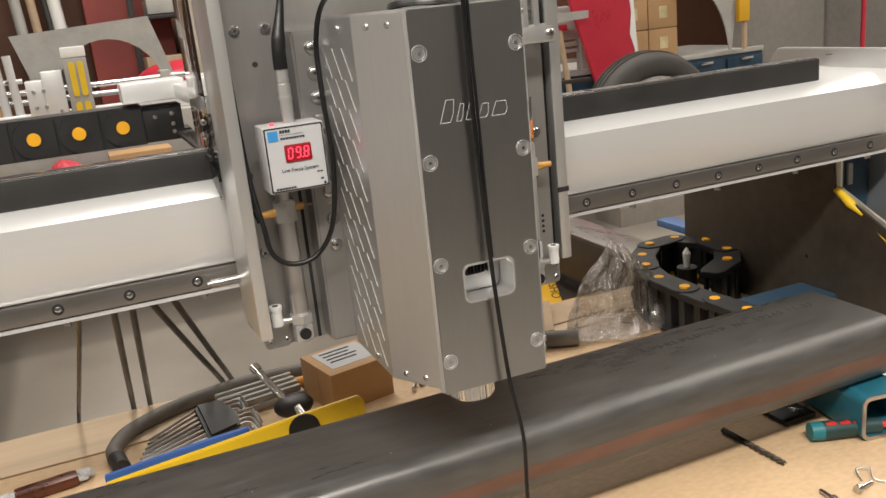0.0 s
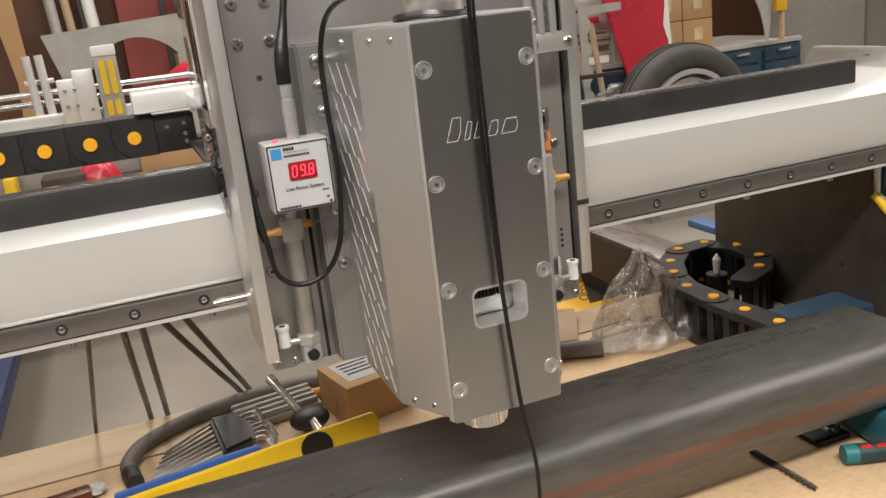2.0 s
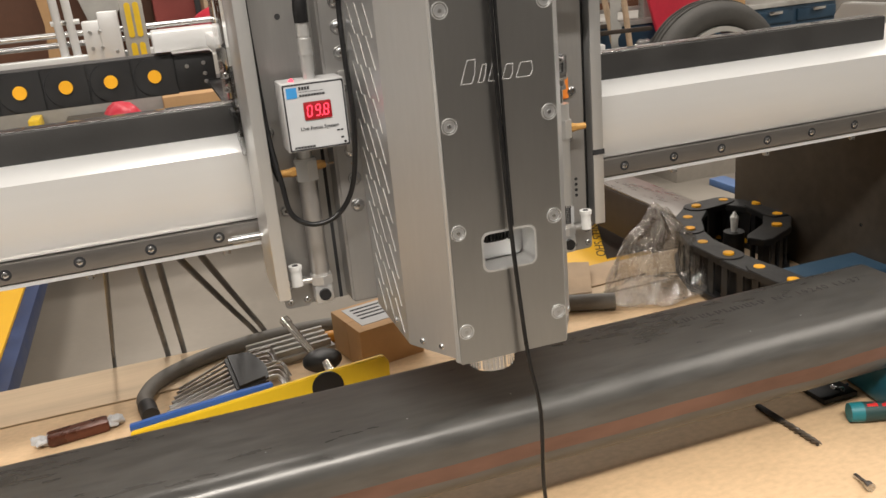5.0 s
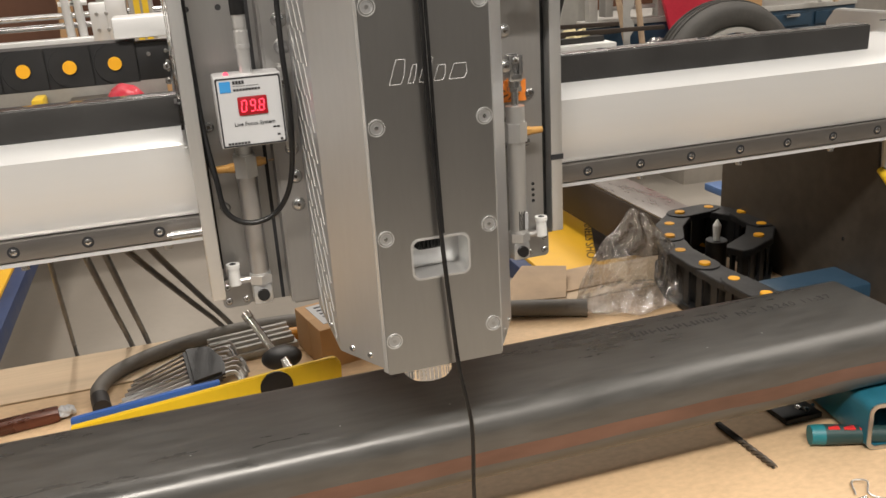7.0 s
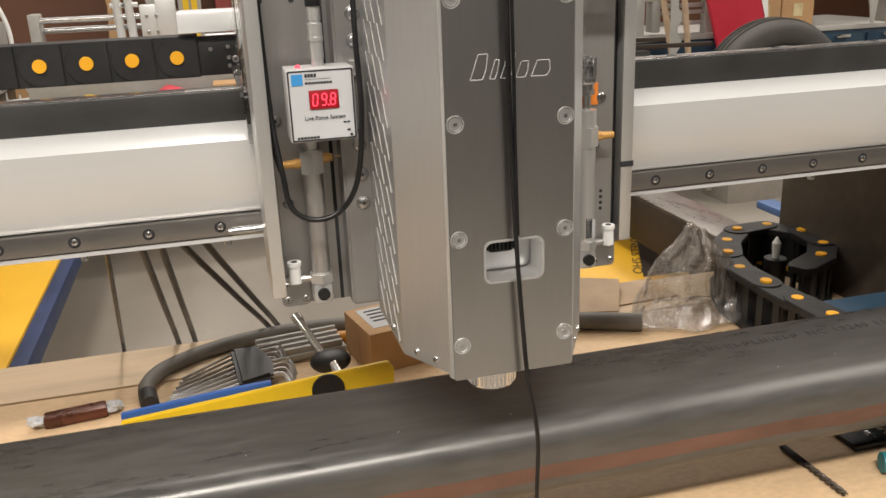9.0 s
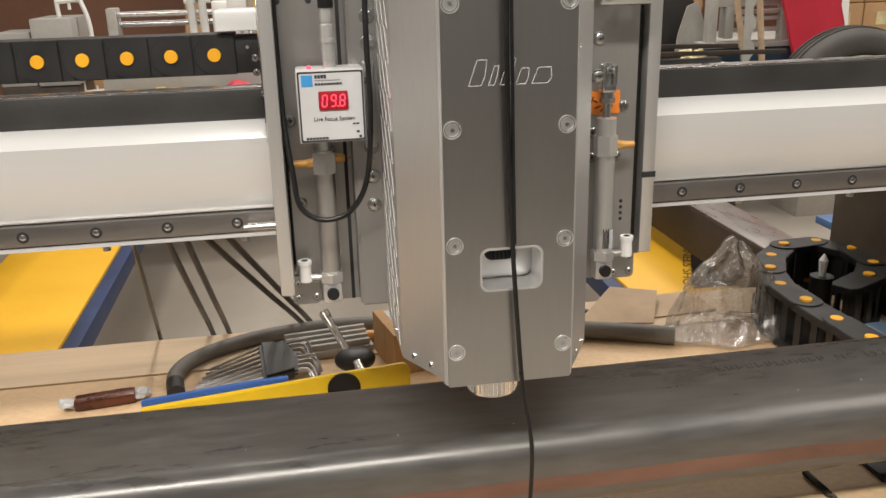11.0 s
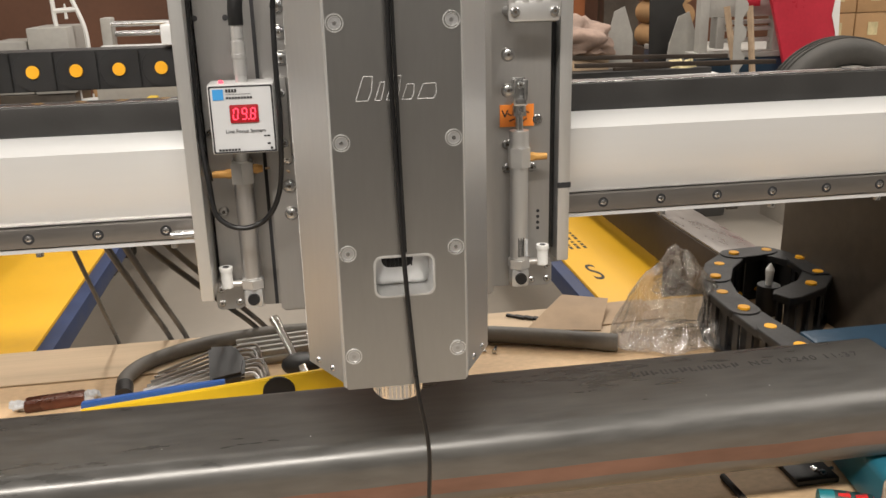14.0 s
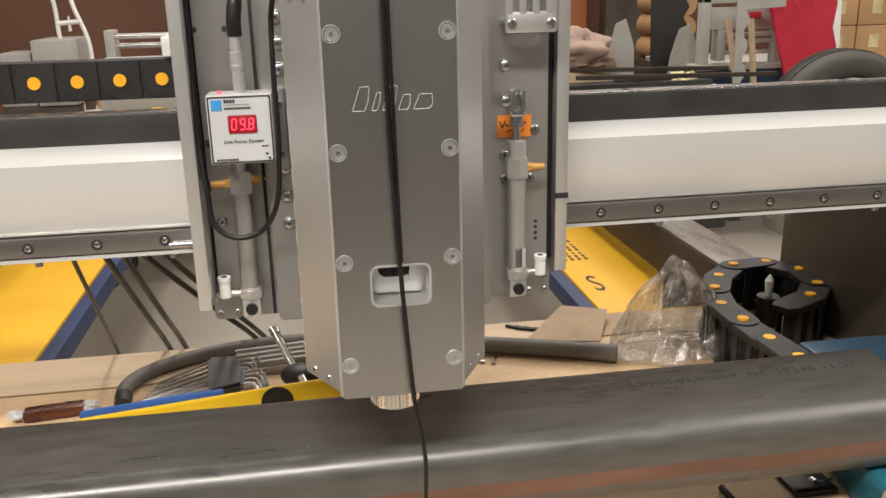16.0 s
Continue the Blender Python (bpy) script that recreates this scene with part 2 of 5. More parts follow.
def smooth_path(pts, n=10):
    """A smooth run of points through the given ones."""
    p = [Vector(q) for q in pts]
    p = [2 * p[0] - p[1]] + p + [2 * p[-1] - p[-2]]
    out = []
    for i in range(1, len(p) - 2):
        for k in range(n):
            t = k / n
            a, b, c, d = p[i - 1], p[i], p[i + 1], p[i + 2]
            out.append(0.5 * ((2 * b) + (c - a) * t + (2 * a - 5 * b + 4 * c - d) * t * t + (3 * b - a - 3 * c + d) * t ** 3))
    return out + [p[-2]]


def sweep(bm, pts, r, n=10, taper=None):
    rings = []
    up = Vector((0, 0, 1))
    for i, p in enumerate(pts):
        d = (pts[min(i + 1, len(pts) - 1)] - pts[max(i - 1, 0)]).normalized()
        side = d.cross(up)
        if side.length < 0.05:
            side = d.cross(Vector((0, 1, 0)))
        side.normalize()
        up = side.cross(d).normalized()
        rr = r if taper is None else r * taper(i / (len(pts) - 1))
        rings.append([bm.verts.new(p + rr * (math.cos(2 * math.pi * k / n) * side + math.sin(2 * math.pi * k / n) * up)) for k in range(n)])
    for a, b in zip(rings, rings[1:]):
        for k in range(n):
            bm.faces.new((a[k], a[(k + 1) % n], b[(k + 1) % n], b[k]))
    bm.faces.new(rings[0][::-1])
    bm.faces.new(rings[-1])


def smooth(bm, angle=35):
    for f in bm.faces:
        f.smooth = True
    for e in bm.edges:
        if len(e.link_faces) == 2 and e.calc_face_angle(3.2) > radians(angle):
            e.smooth = False


def stand(ob):
    """The pose of the thing that a part belongs to; parts have none of their own."""
    while ob.parent is not None:
        ob = ob.parent
    return ob.matrix_basis


def part(name, bm, material, parent=None, label="", angle=35):
    """Links a bmesh, built in world places, as one mesh object under a thing or a part."""
    bmesh.ops.recalc_face_normals(bm, faces=bm.faces)
    smooth(bm, angle)
    me = bpy.data.meshes.new(name)
    if parent is not None:
        bmesh.ops.transform(bm, matrix=stand(parent).inverted(), verts=bm.verts)
    bm.to_mesh(me)
    bm.free()
    me.materials.append(material)
    ob = new(name, me)
    ob.parent = parent
    return tagged(ob, label) if label else ob


def thing(name, loc, label, category, group="", kind="", rz=0.0):
    ob = new(name)
    ob.matrix_world = pose(*loc, 0, 0, rz)
    bpy.context.view_layer.update()
    ob.empty_display_size = 0.02
    return tagged(ob, label, category, group, kind)


def solo(name, bm, material, label, category, group="", kind="", angle=35):
    return tagged(part(name, bm, material, None, "", angle), label, category, group, kind)


def B():
    return bmesh.new()


def words(name, text, size, m, material, parent, label="", shear=0.0, depth=0.0002, spacing=1.0):
    cu = bpy.data.curves.new(name, "FONT")
    cu.body, cu.size, cu.shear, cu.extrude, cu.space_character = text, size, shear, depth, spacing
    cu.materials.append(material)
    ob = new(name, cu)
    ob.parent = parent
    ob.matrix_basis = stand(parent).inverted() @ m
    return tagged(ob, label) if label else ob


def screw(name, p, d, r, h, material, parent, socket=True):
    """A button-head cap screw at p whose head stands out along d, with a hexagon socket."""
    bm = B()
    p, d = Vector(p), Vector(d).normalized()
    rod(bm, p, p + d * h * 0.6, r, r, 20)
    rod(bm, p + d * h * 0.6, p + d * h, r, r * 0.72, 20)
    ob = part(name, bm, material, parent)
    if socket:
        bm = B()
        rod(bm, p + d * (h - 0.0004), p + d * (h + 0.0002), r * 0.34, r * 0.34, 6)
        part("socket", bm, DARKST, ob)
    return ob


# ---- the hall ----
def slab(name, x0, x1, y0, y1, z0, z1, material, label, category="wall"):
    bm = B()
    box(bm, x0, x1, y0, y1, z0, z1)
    return solo(name, bm, material, label, category, kind="structure")


FLOOR = 0.35
slab("floor", -5, 6, -2.6, 6, -0.02, FLOOR, CONC, "grey stained concrete workshop floor", "floor")
slab("ceiling", -5, 6, -2.6, 6, 3.6, 3.7, CEIL, "pale boarded workshop ceiling", "ceiling")
slab("wall_north", -5, 6, 5.0, 5.2, 0, 3.6, BROWN, "dark brown workshop wall panels")
# unseen south wall, set near and dark so the head's front reflects dark
slab("wall_south", -5, 6, -2.8, -2.6, 0, 3.6, SOUTHW, "unseen dark wall added to darken the head's reflection")
# unseen side walls, kept pale to brighten what the chamfers reflect
slab("wall_west", -5.2, -5, -2.8, 5.2, 0, 3.6, GREYW, "unseen pale side wall that brightens the chamfers' reflections")
slab("wall_east", 6, 6.2, -2.8, 5.2, 0, 3.6, GREYW, "unseen pale side wall that brightens the chamfers' reflections")

# ---- the machine's bed ----
Z_WOOD = 0.937
X_HEAD = -0.2243


def side_beam(x0, x1, label):
    t = thing("side_beam", ((x0 + x1) / 2, 0.5, 0), label, "steel beam", "side beams of the machine bed")
    bm = B()
    box(bm, x0, x1, -0.9, 2.6, 0.793, 0.8965, 0.010)
    part("beam", bm, BEAMST, t)
    # the top face's glossy brightness is painted in as a lighter steel
    bm = B()
    box(bm, x0 + 0.004, x1 - 0.004, -0.9, 2.6, 0.8960, 0.9000, 0.0018)
    part("lit_top", bm, TOPST, t, "beam's top face, painted brighter for the light on it")
    for y in (-0.7, 2.5):
        bm = B()
        box(bm, x0 + 0.01, x1 - 0.01, y - 0.05, y + 0.05, 0, 0.794, 0.006)
        part("leg", bm, DARKST, t)


side_beam(0.470, 0.565, "dark hot-rolled steel box beam of the machine bed")
side_beam(-1.22, -1.105, "dark hot-rolled steel box beam of the machine bed")


def yellow_panel(x_in, x_out, label):
    t = thing("panel_stack", ((x_in + x_out) / 2, 1.3, 0), label, "panel", "panels in the machine bed")
    s = 1 if x_out > x_in else -1
    bm = B()
    box(bm, *sorted((x_in + s * 0.004, x_out)), 0.2, 2.55, 0.72, 0.75, 0.002)
    part("yellow_face", bm, YELLOW, t)
    bm = B()
    box(bm, *sorted((x_in - s * 0.028, x_in + s * 0.004)), 0.2, 2.55, 0.70, 0.744, 0.003)
    part("blue_edge", bm, BLUE, t)
    for y in (0.24, 2.5):
        bm = B()
        box(bm, *sorted((x_out - s * 0.05, x_out - s * 0.01)), y - 0.03, y + 0.03, 0, 0.7205)
        part("support_leg", bm, DARKST, t)
    return t


yr = yellow_panel(0.302, 0.62, "yellow printed sandwich panels with dark blue edges in the bed")
yellow_panel(-0.830, -1.10, "yellow printed sandwich panel with dark blue edge in the bed")

# ---- the wooden work top ----
bench = thing("work_bench", (-0.2, 0, 0), "timber work top laid across the machine bed", "bench")
bm = B()
box(bm, -1.3, 0.62, -0.36, 0.262, Z_WOOD - 0.036, Z_WOOD, 0.003)
# same board: the strip lit beyond the beam's shadow is painted paler
part("board", bm, WOOD, bench, "worn brown particle board top")
bm = B()
box(bm, -1.3, 0.40, 0.264, 0.372, Z_WOOD - 0.040, Z_WOOD + 0.001, 0.003)
part("lit_strip", bm, PALEWOOD, bench, "board's back strip, painted paler beyond the beam's shadow")
for x in (-1.16, 0.54):
    bm = B()
    box(bm, x - 0.04, x + 0.04, -0.35, 0.36, 0.8995, Z_WOOD - 0.0395)
    part("packer", bm, PALEWOOD, bench)

# ---- the steel tube on the bench ----
TX0, TX1, TY0, TY1, TZ0, TZ1 = -1.2, 0.264, -0.180, -0.048, 0.988, 1.056
tube = thing("steel_tube", (-0.4, -0.12, TZ0), "dark mill-scale rectangular steel tube lying on blocks", "steel tube")
bm = B()
frame_prism(bm, round_rect(TY0, TY1, TZ0, TZ1, 0.019, 9), round_rect(TY0 + 0.006, TY1 - 0.006, TZ0 + 0.006, TZ1 - 0.006, 0.013, 9), "x", TX0, TX1)
part("tube_wall", bm, TUBE, tube, angle=50)
bm = B()
box(bm, -1.15, -1.05, -0.22, -0.03, Z_WOOD, TZ0, 0.004)
solo("support_block", bm, PALEWOOD, "pine packing block under the steel tube", "block")

# wavy reddish strip along the lower front face
xs = np.linspace(TX0 + 0.02, 0.25, 60)
wave = [0.0024 * noise.noise(Vector((k * 0.33, 5.0, 0))) for k in range(60)]
bm = B()
prism(bm, [(x, 1.0080 + w) for x, w in zip(xs, wave)] + [(x, 1.0215 + 0.7 * w) for x, w in zip(xs[::-1], wave[::-1])], "y", TY0 - 0.00015, TY0 + 0.0004)
part("reddish_streak", bm, REDDISH, tube)

# ---- the gantry beam ----
GX0, GX1 = -1.35, 0.49
gantry = thing("gantry_beam", (-0.4, 0.08, 1.186), "milled aluminium gantry beam across the machine", "gantry beam")
bm = B()
prism(bm, [(0.006, 1.2105), (0.002, 1.216), (0.0, 1.275), (0.028, 1.2865), (0.16, 1.2865), (0.16, 1.186), (0.002, 1.186), (0.002, 1.190), (0.012, 1.191), (0.012, 1.2095)], "x", GX0, GX1)
part("beam_body", bm, ALU_CAST, gantry)
bm = B()
box(bm, GX0, 0.365, 0.031, 0.060, 1.2865, 1.3135, 0.0015)
top_rail = part("top_rail", bm, BLKST, gantry, "black linear rail along the top")
bm = B()
box(bm, GX0, 0.364, 0.0335, 0.0575, 1.3134, 1.3145, 0.0004)
part("rail_crown", bm, STEEL, top_rail, "bright ground top of the rail")
bm = B()
box(bm, GX0, 0.45, 0.0, 0.0125, 1.1912, 1.2093, 0.0012)
front_rail = part("front_rail", bm, RAILS, gantry, "ground steel linear rail with countersunk screws")
for k in range(-21, 8):
    x = 0.06 * k
    bm = B()
    rod(bm, (x, 0.0004, 1.2), (x, -0.0004, 1.2), 0.0051, None, 18)
    c = part("counterbore", bm, INK, front_rail)
    screw("screw", (x, -0.0002, 1.2), (0, -1, 0), 0.0029, 0.0012, CHROME, front_rail)
    if k % 2:
        bm = B()
        rod(bm, (x - 0.02, 0.05, 1.3143), (x - 0.02, 0.05, 1.3149), 0.0045, None, 14)
        part("rail_hole", bm, INK, top_rail)
        bm = B()
        rod(bm, (x + 0.005, 0.008, 1.1862), (x + 0.005, 0.008, 1.181), 0.0035, None, 12)
        part("grub_screw", bm, STEEL, gantry)
# right end: cast side plate, rubber stop, leg plate
end = thing("end_plate", (0.54, 0.1, 0.9), "milled aluminium gantry end plate with curved front", "end plate")
bm = B()
prism(bm, [(0.25, 0.9), (0.25, 1.295), (0.235, 1.312), (0.03, 1.312), (0.018, 1.309), (-0.034, 1.274), (-0.040, 1.262), (-0.040, 1.18), (-0.044, 1.16), (-0.058, 1.145), (-0.12, 1.10), (-0.25, 1.0), (-0.25, 0.9)], "x", 0.53, 0.546, 0.0015)
part("plate", bm, ALU_V, end)
bm = B()
rod(bm, (0.531, -0.018, 1.262), (0.506, -0.018, 1.262), 0.0125, None, 28)
stop = part("stop_pin", bm, STEEL, end)
bm = B()
rod(bm, (0.506, -0.018, 1.262), (0.490, -0.018, 1.262), 0.0165, None, 28)
part("rubber_tip", bm, BLACK, stop)
leg = thing("leg_plate", (0.465, 0.1, 0.9), "dark steel gantry leg plate with bright front edge", "leg plate")
bm = B()
prism(bm, [(0.372, 0.90), (0.372, 1.186), (0.058, 1.186), (0.054, 1.135), (-0.114, 1.052), (-0.30, 0.955), (-0.30, 0.90)], "x", 0.46, 0.470, 0.0006)
plate = part("plate", bm, DARKST, leg)
# light on the plate's thickness is painted in as bright metal strips
bm = B()
for a, b in (((0.0525, 1.186), (0.0525, 1.135)), ((0.0525, 1.134), (-0.114, 1.0515)), ((-0.114, 1.0515), (-0.30, 0.9545))):
    d = Vector((0, b[0] - a[0], b[1] - a[1]))
    m = Matrix.Translation((0.465, (a[0] + b[0]) / 2, (a[1] + b[1]) / 2)) @ d.to_track_quat("Z", "X").to_matrix().to_4x4()
    box(bm, -0.0052, 0.0052, -0.0018, 0.0018, -d.length / 2, d.length / 2, 0, m)
part("lit_edge", bm, ALU_V, leg, "plate's front edge, painted bright for the light on it")

# ---- the moving carriage ----
DZ, DY = 0.0135, -0.010
car = thing("carriage", (X_HEAD, -0.02, 1.13), "grey anodised carriage with side bars on the gantry", "carriage")
ZT = 1.60
bm = B()
box(bm, -0.382, -0.051, -0.0155, 0.0055, 1.150 - DZ, ZT, 0.002)
part("back_plate", bm, PLATE, car)
for x0, x1, z0, xs, y0 in ((-0.3840, -0.3730, 1.158 - DZ, -0.3715, -0.074), (-0.0608, -0.0490, 1.158 - DZ, -0.063, -0.036)):
    bm = B()
    box(bm, x0, x1, y0, 0.004, z0, ZT, 0.002)
    part("side_bar", bm, ALU_V, car)
    bm = B()
    box(bm, *sorted((x1 if x0 < -0.3 else x0, xs + (0.004 if x0 < -0.3 else -0.004))), -0.024, -0.010, z0 + 0.01, ZT, 0.0015)
    part("seal_strip", bm, BLACK, car)
bm = B()
prism(bm, [(-0.3705, 1.128), (-0.366, 1.122), (-0.074, 1.122), (-0.0675, 1.128), (-0.0675, ZT), (-0.3705, ZT)], "y", -0.032, -0.0158, 0.001)
zplate = part("z_plate", bm, PLATE, car)
for p in ((-0.366, 1.282), (-0.080, 1.280), (-0.362, 1.212), (-0.085, 1.236), (-0.358, 1.405), (-0.332, 1.405), (-0.358, 1.436), (-0.332, 1.436), (-0.108, 1.258), (-0.108, 1.236), (-0.305, 1.19), (-0.305, 1.182)):
    screw("screw", (p[0], -0.0318, p[1]), (0, -1, 0), 0.0045, 0.003, STEEL, zplate)
# flanged mount behind the head cover
bm = B()
prism(bm, [(-0.318, 1.125), (-0.127, 1.125), (-0.127, 1.40), (-0.318, 1.40)], "y", -0.060, -0.0322, 0.002)
part("head_mount", bm, PLATE, car)

# small parts on the carriage
bm = B()
rod(bm, (-0.384, -0.006, 1.186), (-0.410, -0.006, 1.186), 0.0042, None, 14)
rod(bm, (-0.410, -0.006, 1.186), (-0.4135, -0.006, 1.186), 0.0028, None, 14)
part("grease_nipple", bm, STEEL, car)
for x, z in ((-0.302, 1.3646), (-0.302, 1.344), (-0.302, 1.385), (-0.303, 1.262), (-0.303, 1.238), (-0.303, 1.214), (-0.1135, 1.34), (-0.1135, 1.31)):
    bm = B()
    rod(bm, (x, -0.0602, z), (x, -0.0612, z), 0.006, 0.0055, 20)
    c = part("washer", bm, STEEL, car)
    screw("screw", (x, -0.0608, z), (0, -1, 0), 0.0042, 0.0018, STEEL, car)
for k in range(4):
    bm = B()
    rod(bm, (-0.0785, -0.0318, 1.194 - 0.0055 * k), (-0.0785, -0.0324, 1.194 - 0.0055 * k), 0.0016, None, 12)
    part("hole", bm, INK, car)
for x, z in ((-0.3696, 1.376), (-0.345, 1.376)):
    bm = B()
    rod(bm, (x, -0.0318, z), (x, -0.0325, z), 0.0024, None, 14)
    part("hole", bm, INK, car)
bm = B()
box(bm, -0.0612, -0.0486, -0.0366, -0.0356, 1.2290 - DZ, 1.2340 - DZ)
part("ink_mark", bm, INK, car, "black felt-pen mark on the side bar")
bm = B()
box(bm, -0.3245, -0.3215, -0.0326, -0.0318, 1.1225, 1.40)
part("plate_joint", bm, INK, car)
# slotted guard at the top of the right half
bm = B()
GX = [(-0.1135, -0.107), (-0.1015, -0.0955), (-0.090, -0.084), (-0.078, -0.0685)]
for a, b in GX:
    box(bm, a, b, -0.062, -0.058, 1.37, 1.50, 0.0008)
box(bm, -0.1135, -0.0685, -0.0622, -0.0578, 1.366, 1.384, 0.003)
box(bm, -0.1135, -0.0685, -0.0622, -0.0578, 1.495, 1.51, 0.002)
guard = part("slotted_guard", bm, ALU_V, car, "slotted aluminium guard with round corners")
for x in (-0.108, -0.074):
    bm = B()
    rod(bm, (x, -0.032, 1.3745), (x, -0.058, 1.3745), 0.004, None, 14)
    part("spacer", bm, STEEL, guard)
    screw("screw", (x, -0.062, 1.3745), (0, -1, 0), 0.0042, 0.0026, STEEL, guard)
for k in range(7):
    bm = B()
    rod(bm, (-0.081, -0.0318, 1.385 + 0.012 * k), (-0.081, -0.040, 1.385 + 0.012 * k), 0.0035, 0.003, 14)
    part("terminal", bm, STEEL, car)
# milled block and clear screen behind the carriage, by the chain's end
bm = B()
box(bm, -0.443, -0.372, 0.265, 0.320, 1.349 - DZ, 1.372 - DZ, 0.003)
box(bm, -0.385, -0.34, 0.004, 0.30, 1.350 - DZ, 1.366 - DZ, 0.002)
part("chain_arm", bm, ALU_CAST, car, "white milled aluminium arm towards the chain")
bm = B()
box(bm, -0.3875, -0.3845, -0.004, 0.110, 1.26, 1.47, 0.0006)
part("clear_screen", bm, CLEAR, car, "clear acrylic screen beside the side bar")
for z in (1.318, 1.330):
    screw("screw", (-0.391, 0.006, z), (0, -1, 0), 0.003, 0.004, STEEL, car)

# ---- the laser head ----
head = thing("laser_head", (X_HEAD, -0.12, 1.066), "brushed aluminium laser head cover with chamfered corners", "laser head")
HB, HT, F = 1.1165, 1.408, -0.2035
half, fl = 0.0712, 0.0450
XL, XR = X_HEAD - half, X_HEAD + half
bm = B()
prism(bm, [(XL, -0.0602), (XL, -0.158), (X_HEAD - fl - 0.0015, F + 0.001), (X_HEAD - fl + 0.002, F + 0.001), (X_HEAD - fl + 0.002, F + 0.022), (X_HEAD + fl - 0.002, F + 0.022),
           (X_HEAD + fl - 0.002, F + 0.001), (X_HEAD + fl + 0.0015, F + 0.001), (XR, -0.158), (XR, -0.0602)], "z", HB + 0.003, HT - 0.001, 0.0006)
part("cover_body", bm, COVER, head, angle=12)
bm = B()
o = round_rect(X_HEAD - fl + 0.0005, X_HEAD + fl - 0.0005, HB - 0.001, HT, 0.0012)
i = round_rect(-0.2452, -0.2014, 1.1858, 1.2168, 0.006)
frame_prism(bm, o, i, "y", F - 0.002, F + 0.0008)
front = part("front_plate", bm, ALU, head, "brushed front plate held by eight screws")
bm = B()
frame_prism(bm, round_rect(-0.2454, -0.2012, 1.1856, 1.2170, 0.0062), round_rect(-0.2439, -0.2027, 1.1871, 1.2155, 0.0055), "y", F - 0.0024, F + 0.021)
part("window_frame", bm, ALU_V, front, "polished rim of the pocket")
bm = B()
prism(bm, round_rect(-0.2378, -0.2145, 1.2010, 1.2135, 0.0060), "y", F + 0.0195, F + 0.0218)
knob = part("knob_slot", bm, BLKPL, head, "dark oval slot with an adjusting knob")
for k in range(7):
    bm = B()
    box(bm, -0.2345 + 0.003 * k, -0.2335 + 0.003 * k, F + 0.016, F + 0.0196, 1.2025, 1.2095)
    part("knob_rib", bm, BLKPL, knob)
for i in range(4):
    for s in (-1, 1):
        p = (X_HEAD + s * 0.0384, F - 0.002, 1.142 + 0.0785 * i)
        for r0, r1, h in ((0.0060, 0.0053, 0.0009), (0.0044, 0.0040, 0.0007)):
            bm = B()
            ring = [[(p[0] + r * math.cos(2 * math.pi * k / 28), p[2] + r * math.sin(2 * math.pi * k / 28)) for k in range(28)] for r in (r0, r1)]
            frame_prism(bm, ring[0], ring[1], "y", F - 0.002 - h, F - 0.0018)
            part("washer", bm, POLISH, front)
        bm = B()
        rod(bm, (p[0], F - 0.0018, p[2]), (p[0], F - 0.0023, p[2]), 0.0042, 0.0040, 26)
        sc_head = part("screw", bm, COVER, front)
        bm = B()
        rod(bm, (p[0], F - 0.0022, p[2]), (p[0], F - 0.0025, p[2]), 0.0016, 0.0016, 6)
        part("socket", bm, STEEL, sc_head)
# folded rims, small screws and the lid
for s in (-1, 1):
    bm = B()
    prism(bm, [(X_HEAD + s * (fl + 0.0022), F + 0.0034), (X_HEAD + s * (fl + 0.0003), F - 0.0012), (X_HEAD + s * (fl - 0.0003), F - 0.0012), (X_HEAD + s * (fl - 0.0003), F + 0.006)], "z", HB, HT, 0.0002)
    part("folded_rim", bm, ALU_V, head)
    n = Vector((s * 0.0455, -0.0262, 0)).normalized()
    mid = Vector((X_HEAD + s * 0.0581, -0.1805, 0))
    t = Vector((0.0262, s * 0.0455, 0)).normalized()
    for z in (HB + 0.010, HT - 0.009):
        for k in (-0.011, 0.009):
            screw("small_screw", mid + t * k + Vector((0, 0, z)) - n * 0.0004, n, 0.0026, 0.0022, STEEL, head, False)
    for z in (HB + 0.012, HT - 0.009):
        screw("small_screw", (X_HEAD + s * half, -0.125, z), (s, 0, 0), 0.0026, 0.0022, STEEL, head, False)
    # louvre slots in the side wall
    for col in range(3):
        for k in range(11):
            z = 1.137 + 0.0235 * k
            y = -0.083 - 0.027 * col
            bm = B()
            m = Matrix.Translation((X_HEAD + s * (half + 0.0002), y, z)) @ Matrix.Rotation(radians(-38), 4, "X")
            box(bm, -0.0004, 0.0001, -0.0004, 0.0004, -0.0150, 0.0150, 0, m)
            part("louvre", bm, GREYP, head)
bm = B()
prism(bm, [(XL + 0.001, -0.061), (XL + 0.001, -0.157), (X_HEAD - fl, F + 0.003), (X_HEAD + fl, F + 0.003), (XR - 0.001, -0.157), (XR - 0.001, -0.061)], "z", HT - 0.001, HT + 0.0012, 0.0004)
part("lid", bm, ALU_V, head)
bm = B()
rod(bm, (X_HEAD - 0.008, -0.15, HT), (X_HEAD - 0.008, -0.15, HT + 0.012), 0.024, None, 36)
rod(bm, (X_HEAD - 0.008, -0.15, HT + 0.012), (X_HEAD - 0.008, -0.15, HT + 0.16), 0.019, None, 36)
part("fibre_connector", bm, STAINLESS, head, "polished round connector above the lid")
bm = B()
sweep(bm, [Vector((X_HEAD - 0.008 + 0.0265 * math.cos(a), -0.15 + 0.0265 * math.sin(a), HT + 0.004 + 0.0012 * math.sin(2 * a))) for a in np.linspace(0, 6.0, 36)], 0.0028, 8)
part("cable_coil", bm, BLACK, head)
NX, NY = X_HEAD - 0.003, -0.158
bm = B()
